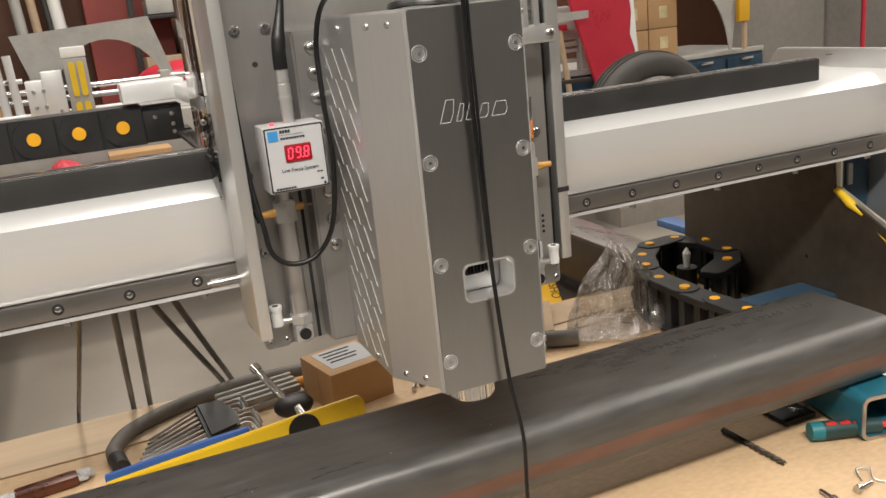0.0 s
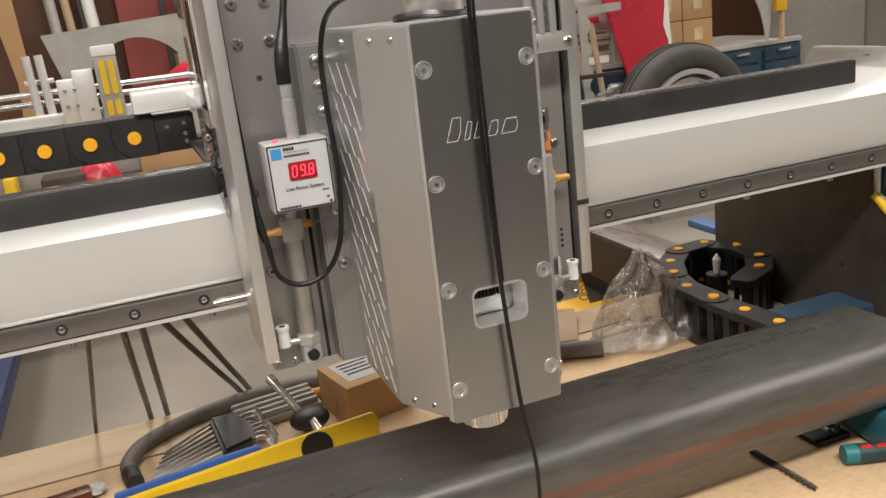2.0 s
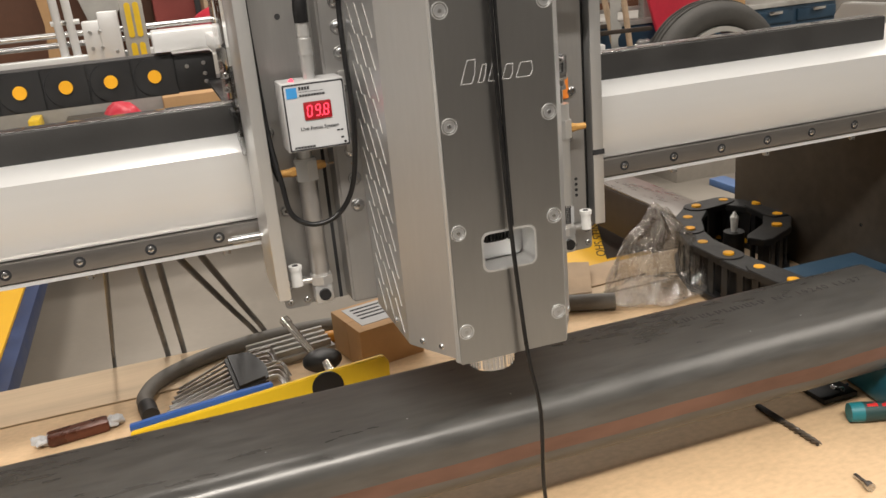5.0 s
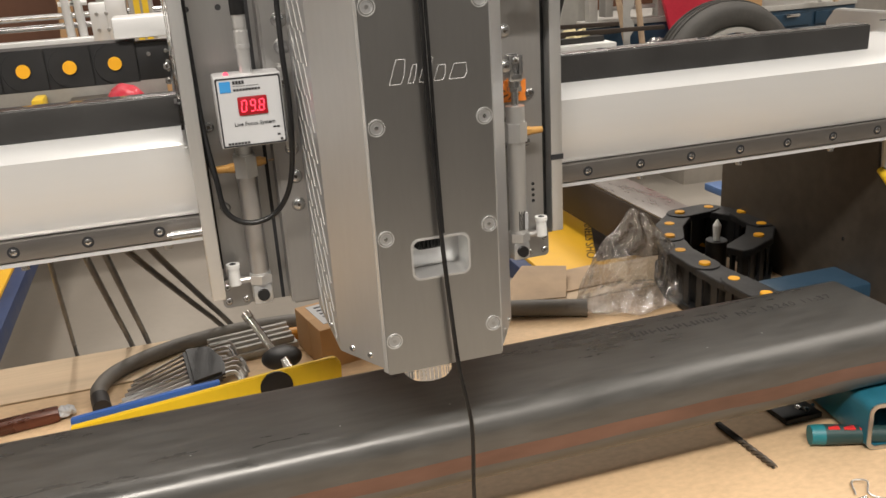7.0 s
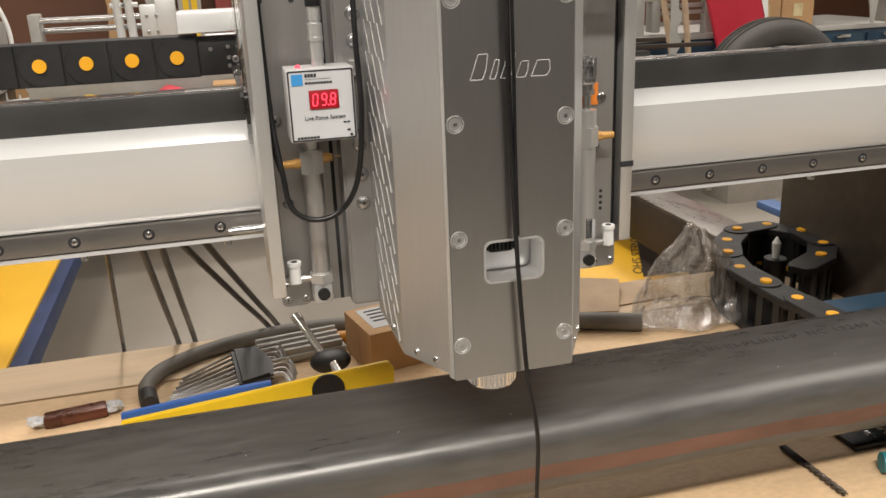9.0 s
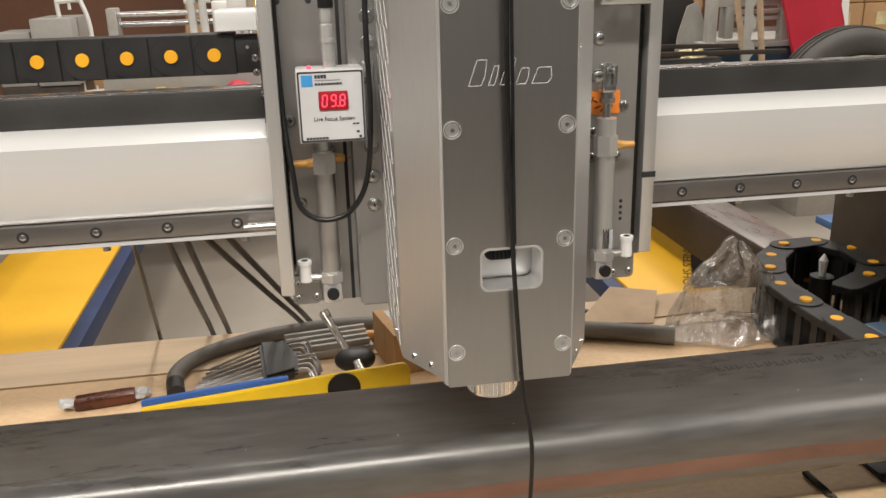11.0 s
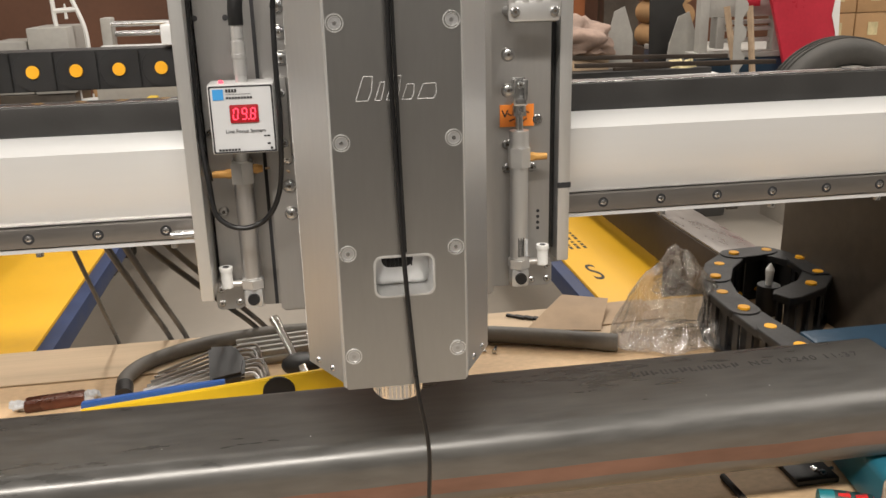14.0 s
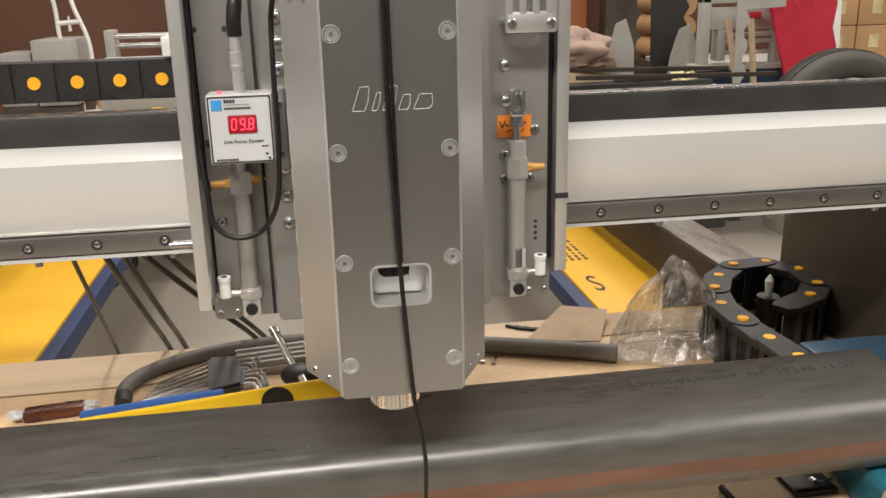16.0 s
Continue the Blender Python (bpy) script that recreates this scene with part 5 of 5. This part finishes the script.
table(0.55, 1.70, 2.75, 3.6, 0.86, DARKST, "cluttered dark work table behind the machine")
lump("dust_cloth", (0.90, 3.05, 1.11), (0.20, 0.14, 0.10), CLOTH, "heap of dusty brown cloth on boards", "cloth", 1)
crate("box", 0.72, 1.05, 2.92, 3.3, 0.98, 1.045, KRAFT, "flat brown box under the cloth", "box")
bmx = [(0.60, 2.80, 0.985, 1.20, 3, BLKST), (0.66, 2.83, 0.960, 1.15, -4, WHITE), (0.58, 2.86, 0.93, 1.05, 2, PALEWOOD), (0.75, 2.80, 0.90, 1.3, -5, BLKST)]
for x, y, z, l, a, mt in bmx:
    t = thing("board_strip", (x, y, z), "long flat offcut strip lying on the table", "offcut", "offcut strips", rz=a)
    bm = B()
    box(bm, 0, l * 0.75, 0, 0.12, -0.035, 0.012, 0.003, stand(t))
    part("strip", bm, mt, t)
crate("cabinet", 0.62, 0.98, 2.9, 3.5, 0.86, 0.90, NAVY, "dark flat case on the table", "case")
crate("green_box", 0.75, 1.02, 2.80, 2.95, 0.86, 0.93, mat("dark_green", (0.02, 0.07, 0.05), 0.5, 0, 0.15, 6), "dark green metal box on the table", "box")
# office chair back
ch = thing("office_chair", (1.16, 2.55, 0), "dark office chair with curved padded back", "chair")
bm = B()
prism(bm, [(1.03 + 0.20 * s, z) for s, z in ((0, 0.62), (0.0, 0.93), (0.12, 0.985), (0.55, 0.985), (0.85, 0.93), (1.05, 0.80), (1.1, 0.62))], "y", 2.52, 2.60, 0.02)
part("backrest", bm, mat("dark_blue_fabric", (0.025, 0.03, 0.042), 0.85, 0, 0.15, 20, 0.2, 200), ch)
bm = B()
box(bm, 1.0, 1.28, 2.2, 2.58, 0.50, 0.57, 0.02)
part("seat", bm, BLKST, ch)
bm = B()
rod(bm, (1.14, 2.38, 0.05), (1.14, 2.38, 0.50), 0.025, None, 16)
part("column", bm, STEEL, ch)
for k in range(5):
    bm = B()
    a = 2 * math.pi * k / 5
    rod(bm, (1.14, 2.38, 0.07), (1.14 + 0.25 * math.cos(a), 2.38 + 0.25 * math.sin(a), 0.03), 0.02, 0.015, 10)
    part("foot", bm, BLKPL, ch)
lump("foam_lump", (1.385, 2.90, 0.965), (0.065, 0.06, 0.065), FOAM, "torn lump of cream foam on the table", "foam", 2, 0.5)
# shovel-shaped sheet metal pieces leaning
for x, z, w, h, y in ((1.17, 1.01, 0.16, 0.36, 3.15), (1.46, 0.98, 0.18, 0.36, 3.1)):
    t = thing("sheet_offcut", (x, y, z - 0.15), "grey pointed sheet metal offcut leaning upright", "sheet metal", "sheet metal offcuts")
    bm = B()
    prism(bm, [(x - w / 2, z - 0.16), (x + w / 2, z - 0.16), (x + w * 0.45, z + 0.12), (x + w * 0.18, z + h * 0.68), (x - 0.02, z + h * 0.62), (x - w * 0.32, z + 0.10)], "y", y, y + 0.006)
    part("sheet", bm, GREYP, t)
# jagged dark sheet and a comb-edged pale frame standing on the table
js = thing("jagged_sheet", (1.40, 3.22, 0.86), "dark steel skeleton sheet with a torn jagged edge", "sheet metal")
bm = B()
edge = [(1.52 + (0.018 if k % 2 else -0.010), 0.95 + 0.05 * k) for k in range(12)]
prism(bm, [(1.36, 0.861), (1.50, 0.861)] + edge + [(1.34, 1.50)], "y", 3.22, 3.226)
part("sheet", bm, BLKST, js)
cf = thing("comb_frame", (1.60, 2.82, 0.86), "pale grey cut frame with scalloped inner edge", "sheet metal")
bm = B()
inner = [(1.615 + (0.020 if k % 4 < 2 else 0.0), 0.90 + 0.028 * k) for k in range(15)]
prism(bm, [(1.585, 0.861), (1.610, 0.861)] + inner + [(1.80, 1.300), (1.80, 1.335), (1.575, 1.335)], "y", 2.82, 2.826)
part("frame_sheet", bm, GREYP, cf)
for x, y, z, l, a in ((0.85, 2.79, 1.035, 0.85, -9), (0.80, 2.95, 1.055, 0.75, -14), (1.05, 2.86, 1.005, 0.60, 7)):
    t = thing("steel_bar", (x, y, z), "thin dark steel bar lying across the cluttered table", "bar", "loose steel bars", rz=a)
    bm = B()
    box(bm, 0, l, -0.012, 0.012, -0.012, 0.006, 0.002, stand(t))
    part("bar", bm, BEAMST, t)
# shelves at the back with goods
rk1 = shelf_rack(0.45, 1.02, 4.15, 0.35, 2.0, 5, "dark steel shelf rack with stored goods")
for k, (x, z, w, h, mt) in enumerate(((0.50, 1.18, 0.2, 0.12, WHITE), (0.74, 1.18, 0.16, 0.09, CARD), (0.52, 1.59, 0.2, 0.14, CARD), (0.78, 1.59, 0.18, 0.18, GREYP))):
    crate("storage_box", x, x + w, 4.2, 4.45, z, z + h, mt, "plain box stored on a dark shelf", "box", group="boxes on the shelf")
bm = B()
box(bm, 1.50, 1.72, 4.3, 4.42, 0, 2.4, 0.01)
solo("dark_post", bm, DARKST, "dark vertical steel post against the wall", "post")
crate("wood_cabinet", 1.05, 1.45, 4.5, 4.95, 0, 2.2, mat("orange_timber", (0.30, 0.10, 0.035), 0.55, 0, 0.1, 3), "reddish timber cupboard against the wall", "cupboard")
# rolls of cork-coloured pipe
pr = thing("foam_rolls", (1.68, 3.5, 0), "stacked tan foam rolls behind the table", "foam roll")
for k in range(3):
    bm = B()
    rod(bm, (1.60, 3.4, 1.31 - 0.118 * k), (1.60, 3.9, 1.31 - 0.118 * k), 0.060, None, 20)
    part("roll", bm, CARD, pr)
bm = B()
box(bm, 1.53, 1.68, 3.4, 3.9, 0, 1.014)
part("stand", bm, DARKST, pr)
# grey machine frame and blue bench with drawers
mf = thing("welded_stand", (1.75, 3.0, 0), "pale grey welded frame on a dark blue bench", "frame")
bm = B()
for x in (1.50, 1.86):
    box(bm, x, x + 0.045, 3.0, 3.05, 0.98, 1.36, 0.006)
box(bm, 1.50, 1.90, 3.0, 3.05, 1.315, 1.36, 0.006)
box(bm, 1.545, 1.86, 3.01, 3.04, 1.20, 1.30, 0.004)
part("frame", bm, GREYP, mf)
bm = B()
for z in (1.085, 1.135, 1.165):
    box(bm, 1.60, 1.88, 3.02, 3.06, z, z + 0.018, 0.003)
box(bm, 1.585, 1.625, 3.0, 3.07, 1.06, 1.20, 0.004)
part("bracket", bm, GREYP, mf)
bm = B()
box(bm, 1.70, 1.78, 2.985, 3.0, 1.245, 1.275, 0.003)
part("red_plate", bm, RED, mf)
bb = thing("tool_bench", (2.2, 3.2, 0), "dark blue steel tool bench with drawers", "tool bench")
bm = B()
box(bm, 1.48, 3.0, 2.98, 3.6, 0, 1.02, 0.01)
part("bench_body", bm, NAVY, bb)
for x in (2.48, 2.75):
    for z in (0.62, 0.80, 0.94):
        bm = B()
        box(bm, x, x + 0.24, 2.968, 2.982, z, z + 0.13 if z < 0.9 else z + 0.06, 0.004)
        d = part("drawer", bm, NAVY, bb)
        bm = B()
        box(bm, x + 0.08, x + 0.16, 2.950, 2.969, z + 0.045, z + 0.06, 0.003)
        part("handle", bm, CHROME, d)
bm = B()
box(bm, 1.48, 3.0, 2.97, 3.6, 1.02, 1.045, 0.004)
part("bench_top", bm, GREYP, bb)
# red panel and cartons
rp = thing("red_board", (1.95, 2.75, 0), "glossy red painted board with worn edge leaning on the bench", "board")
bm = B()
prism(bm, [(1.965, 0.70), (2.15, 0.70), (2.105, 1.42), (1.735, 1.42)], "y", 2.90, 2.92, 0.003)
part("panel_sheet", bm, RED, rp)
bm = B()
prism(bm, [(2.112, 1.03), (2.129, 1.03), (2.106, 1.42), (2.080, 1.42), (2.094, 1.30), (2.082, 1.20), (2.108, 1.12)], "y", 2.8965, 2.8995)
part("worn_paint", bm, WHITE, rp, "chipped white patch")
bm = B()
box(bm, 1.96, 2.15, 2.86, 2.96, 0, 0.702)
part("foot_block", bm, PALEWOOD, rp)
for x, a in ((1.66, 0.07), (1.73, 0.03)):
    bm = B()
    rod(bm, (x, 2.88, 0.8), (x - a, 2.93, 1.25), 0.014, None, 10)
    rod(bm, (x, 2.88, 0.0), (x, 2.88, 0.8), 0.014, None, 10)
    solo("broom_handle", bm, KRAFT, "worn wooden handle leaning on the bench", "handle", "leaning handles")
cs = thing("carton_stack", (2.3, 3.1, 1.045), "stack of tan cardboard cartons with taped seams", "cartons")
for k, (x, z) in enumerate(((2.10, 1.0455), (2.285, 1.0455), (2.10, 1.20), (2.285, 1.20), (2.10, 1.355), (2.285, 1.355))):
    bm = B()
    box(bm, x, x + 0.18, 3.02, 3.3, z, z + 0.152, 0.006)
    c = part("carton", bm, CARD, cs)
    bm = B()
    box(bm, x + 0.065, x + 0.115, 3.0175, 3.021, z + 0.05, z + 0.11)
    part("pale_label", bm, FOAM, c)
# tyre lying against the bench
ty = thing("tyre", (1.965, 2.6, 0.46), "worn black car tyre on a grey steel rim", "tyre")
bm = B()
R, r, n, k = 0.288, 0.057, 56, 18
c = Vector((1.965, 2.60, 0.78))
prof = [(R + r * math.copysign(abs(math.cos(q)) ** 0.7, math.cos(q)), 0.085 * math.copysign(abs(math.sin(q)) ** 0.6, math.sin(q))) for q in np.linspace(0, 2 * math.pi, k, endpoint=False)]
vs = [[bm.verts.new(c + Vector((p * math.cos(2 * math.pi * i / n), w, p * math.sin(2 * math.pi * i / n)))) for p, w in prof] for i in range(n)]
for i in range(n):
    for j in range(k):
        bm.faces.new((vs[i][j], vs[(i + 1) % n][j], vs[(i + 1) % n][(j + 1) % k], vs[i][(j + 1) % k]))
bmesh.ops.recalc_face_normals(bm, faces=bm.faces)
tw = part("tyre_wall", bm, RUBBER, ty)
for s in range(3):
    bm = B()
    sweep(bm, [c + Vector((0.347 * math.cos(q), -0.02 + 0.03 * s, 0.347 * math.sin(q))) for q in np.linspace(0.0, math.pi, 40)], 0.004, 5)
    part("tread_rib", bm, RUBBER, tw)
bm = B()
for r0, r1, y0, y1 in ((0.236, 0.214, -0.078, 0.07), (0.196, 0.176, -0.05, 0.03)):
    frame_prism(bm, [(c.x + r0 * math.cos(2 * math.pi * i / 40), c.z + r0 * math.sin(2 * math.pi * i / 40)) for i in range(40)], [(c.x + r1 * math.cos(2 * math.pi * i / 40), c.z + r1 * math.sin(2 * math.pi * i / 40)) for i in range(40)], "y", c.y + y0, c.y + y1)
rim = part("rim", bm, GREYP, ty)
bm = B()
rod(bm, (c.x, c.y - 0.02, c.z), (c.x, c.y + 0.03, c.z), 0.178, None, 32)
part("hub_disc", bm, PLATE, rim)
bm = B()
box(bm, 1.71, 2.22, 2.49, 2.71, 0.0, 0.445, 0.01)
solo("tyre_plinth", bm, CONC, "low grey concrete block carrying the tyre", "box")
lump("clear_wrap", (1.70, 2.74, 0.90), (0.09, 0.06, 0.07), BAG, "bunched clear plastic wrap on the table", "plastic wrap", 3, 0.5)
# steel sheet with large arc cut and grey partition at the far right
hs = thing("arc_sheet", (2.7, 2.9, 1.045), "grey steel sheet with a large curved cut", "sheet metal")
bm = B()
arc = [(2.42 + 0.31 * math.cos(q), 1.00 + 0.42 * math.sin(q)) for q in np.linspace(0.12, 1.45, 14)]
prism(bm, [(2.745, 1.0455)] + [(max(x, 2.40), z) for x, z in arc] + [(2.43, 1.50), (2.80, 1.50), (2.77, 1.25)], "y", 2.93, 2.938)
part("sheet", bm, GREYP, hs)
bm = B()
box(bm, 2.77, 2.84, 2.90, 2.93, 1.19, 1.32, 0.004)
solo("yellow_label", bm, YELLOW, "yellow hanging label on the sheet", "label")
bm = B()
rod(bm, (2.82, 2.92, 1.045), (2.82, 2.92, 1.45), 0.014, None, 10)
solo("brown_rod", bm, KRAFT, "thin brown rod standing on the bench", "rod")
slab("partition_1", 2.87, 3.46, 3.0, 3.1, 0, 3.6, PARTW, "grey partition wall panel", "wall")
slab("partition_2", 3.48, 6.0, 3.2, 3.3, 0, 3.6, PARTW, "grey partition wall panel", "wall")
bm = B()
rod(bm, (3.70, 2.95, 0), (3.72, 2.95, 3.58), 0.014, None, 10)
solo("red_hose", bm, RED, "red air hose hanging from the ceiling", "hose")
crate("dark_cabinet", 3.3, 4.6, 2.7, 3.15, 0, 0.86, DARKST, "dark cluttered cabinet beside the partition", "cabinet")

# ---- left part of the background ----
ms = thing("slide_machine", (-0.6, 2.9, 0), "pale grey linear slide machine with rods", "machine")
bm = B()
box(bm, -1.10, 0.3, 2.82, 3.2, 0.90, 1.13, 0.01)
part("slide_base", bm, GREYP, ms)
bm = B()
box(bm, -1.08, 0.3, 2.905, 2.95, 1.13, 1.175, 0.006)
part("slide_rail", bm, ALU_CAST, ms)
for z, y in ((1.255, 2.97), (1.215, 3.02)):
    bm = B()
    rod(bm, (-1.06, y, z), (0.25, y, z), 0.012, None, 14)
    part("guide_rod", bm, STEEL, ms)
for x in (-1.06, -0.14, 0.2):
    bm = B()
    box(bm, x - 0.02, x + 0.02, 2.955, 3.05, 1.13, 1.28, 0.006)
    part("rod_holder", bm, GREYP, ms)
for x in (-1.0, 0.1):
    bm = B()
    box(bm, x, x + 0.1, 2.85, 3.15, 0, 0.901)
    part("base_leg", bm, GREYP, ms)
bm = B()
box(bm, -0.66, -0.56, 2.84, 2.92, 1.13, 1.30, 0.004)
box(bm, -0.60, -0.525, 2.83, 2.90, 1.13, 1.33, 0.004)
slide = part("slide_block", bm, ALU_CAST, ms)
for x, z in ((-0.635, 1.20), (-0.60, 1.20), (-0.635, 1.26), (-0.60, 1.26), (-0.55, 1.18)):
    screw("screw", (x, 2.832, z), (0, -1, 0), 0.007, 0.008, STEEL, slide, False)
yp = thing("sensor_post", (-0.47, 2.86, 1.13), "white post with yellow slots on the slide machine", "post")
bm = B()
box(bm, -0.515, -0.43, 2.825, 2.90, 1.1295, 1.37, 0.006)
part("post_body", bm, GREYP, yp)
bm = B()
box(bm, -0.517, -0.428, 2.823, 2.902, 1.37, 1.41, 0.006)
part("white_cap", bm, WHITE, yp)
for x in (-0.497, -0.466):
    for z0, z1 in ((1.225, 1.355), (1.145, 1.205)):
        bm = B()
        prism(bm, round_rect(x, x + 0.022, z0, z1, 0.0105, 4), "y", 2.819, 2.8255)
        part("yellow_slot", bm, YTOOL, yp)
arch = thing("arch_sheet", (-0.4, 3.05, 1.13), "grey steel sheet with a large round cut", "sheet metal")
bm = B()
pts = [(-0.60, 1.131), (-0.69, 1.47), (-0.16, 1.50), (-0.06, 1.131), (-0.10, 1.131)]
cut = [(-0.345 + 0.215 * math.cos(q), 1.19 + 0.235 * math.sin(q)) for q in np.linspace(0.0, math.pi, 18)]
prism(bm, pts + cut + [(-0.56, 1.131)], "y", 3.06, 3.066)
part("sheet", bm, GREYP, arch)
crate("grey_box", -1.62, -1.30, 3.3, 3.6, 0, 0.95, DARKST, "dark grey cabinet behind the machine", "cabinet")
crate("grey_box", -1.62, -1.47, 3.3, 3.55, 0.95, 1.18, GREYP, "pale grey box on the cabinet", "box", group="grey boxes")
crate("grey_box", -1.46, -1.29, 3.28, 3.6, 0.95, 1.235, GREYP, "pale grey box on the cabinet", "box", group="grey boxes")
# white cut skeleton strip leaning
sk = thing("skeleton_strip", (-1.3, 3.4, 0), "white scrap strip with scalloped cut-outs", "scrap strip")
for side in (-1, 1):
    bm = B()
    sweep(bm, [Vector((-1.285 + side * (0.048 - 0.010 * math.cos(18 * z)) - 0.17 * (z - 1.13), 3.4, z)) for z in np.linspace(0.0, 1.9, 90)], 0.010, 6)
    part("strip_edge", bm, WHITE, sk)
for z in np.arange(0.3, 1.9, 0.20):
    bm = B()
    x = -1.285 - 0.17 * (z - 1.13)
    rod(bm, (x - 0.05, 3.4, z), (x + 0.05, 3.4, z + 0.006), 0.011, None, 8)
    rod(bm, (x, 3.4, z - 0.035), (x, 3.4, z + 0.03), 0.008, 0.004, 8)
    part("web", bm, WHITE, sk)
rk2 = shelf_rack(-0.15, 0.52, 4.25, 0.4, 1.9, 5, "dark steel shelf rack with bundled stock")
for x, z, w, h, mt in ((-0.10, 1.155, 0.35, 0.15, KRAFT), (0.28, 1.155, 0.14, 0.1, YTOOL), (-0.05, 1.53, 0.2, 0.08, GREYP), (0.2, 1.53, 0.2, 0.12, KRAFT), (-0.1, 0.78, 0.4, 0.2, CARD)):
    crate("storage_box", x, x + w, 4.3, 4.55, z, z + h, mt, "plain stored bundle on a dark shelf", "box", group="boxes on the shelf")
lump("red_cover", (0.02, 3.6, 1.20), (0.24, 0.14, 0.10), RED, "rounded red plastic cover", "cover", 5, 0.08)
bm = B()
box(bm, -0.25, 0.3, 3.45, 3.75, 0, 1.13)
solo("cover_stand", bm, DARKST, "dark cabinet under the red cover", "cabinet")
for x, mt, w in ((-0.62, GREYP, 0.05), (-0.54, KRAFT, 0.04), (-0.42, WHITE, 0.06), (-0.47, BLKST, 0.03)):
    bm = B()
    rod(bm, (x, 4.5, 0), (x - 0.12, 4.8, 2.3), w * 0.6, None, 12)
    solo("leaning_pipe", bm, mt, "long pipe leaning against the back wall", "pipe", "leaning pipes")
bm = B()
box(bm, -0.36, 0.10, 4.6, 4.98, 0, 2.5, 0.01)
solo("maroon_cupboard", bm, PINKW, "tall maroon cupboard against the wall", "cupboard")
tm = thing("timber_offcut", (-1.15, 4.2, 0), "tan sheet offcut with curved edge leaning", "offcut")
bm = B()
prism(bm, [(-1.45, 0.0), (-0.82, 0.0), (-0.86, 1.70), (-1.30, 1.72), (-1.1, 1.66), (-0.95, 1.50), (-0.92, 1.25), (-0.95, 0.9), (-1.45, 0.9)], "y", 4.3, 4.318)
part("sheet", bm, CARD, tm)
# coloured goods seen beneath the chain
crate("dark_crate", -0.777, -0.622, 2.66, 2.80, 0.86, 0.965, DARKST, "dark plastic crate on the low bench", "crate")
lump("red_lamp_cover", (-0.577, 2.72, 0.92), (0.075, 0.07, 0.085), RED, "red plastic cover on the low bench", "cover", 6, 0.1)
crate("yellow_case", -0.90, -0.86, 2.66, 2.80, 0.86, 0.985, YTOOL, "yellow tool case on the low bench", "case")
crate("dark_case", -0.493, -0.145, 2.66, 2.80, 0.86, 0.927, DARKST, "dark packing box on the low bench", "box")
crate("timber_piece", -0.422, -0.19, 2.66, 2.80, 0.927, 1.005, CARD, "tan timber piece lying on dark packing", "timber")
table(-1.12, 0.15, 2.64, 2.815, 0.86, DARKST, "low dark bench in front of the slide machine")
# pair of upright fittings on the slide machine
for x in (-0.70, -0.745):
    bm = B()
    rod(bm, (x, 2.95, 1.1301), (x - 0.008, 2.95, 1.40), 0.016, None, 12)
    rod(bm, (x - 0.03, 2.95, 1.30), (x + 0.03, 2.95, 1.30), 0.010, None, 10)
    solo("upright_fitting", bm, ALU_CAST, "bright upright fitting on the slide machine", "fitting", "upright fittings")
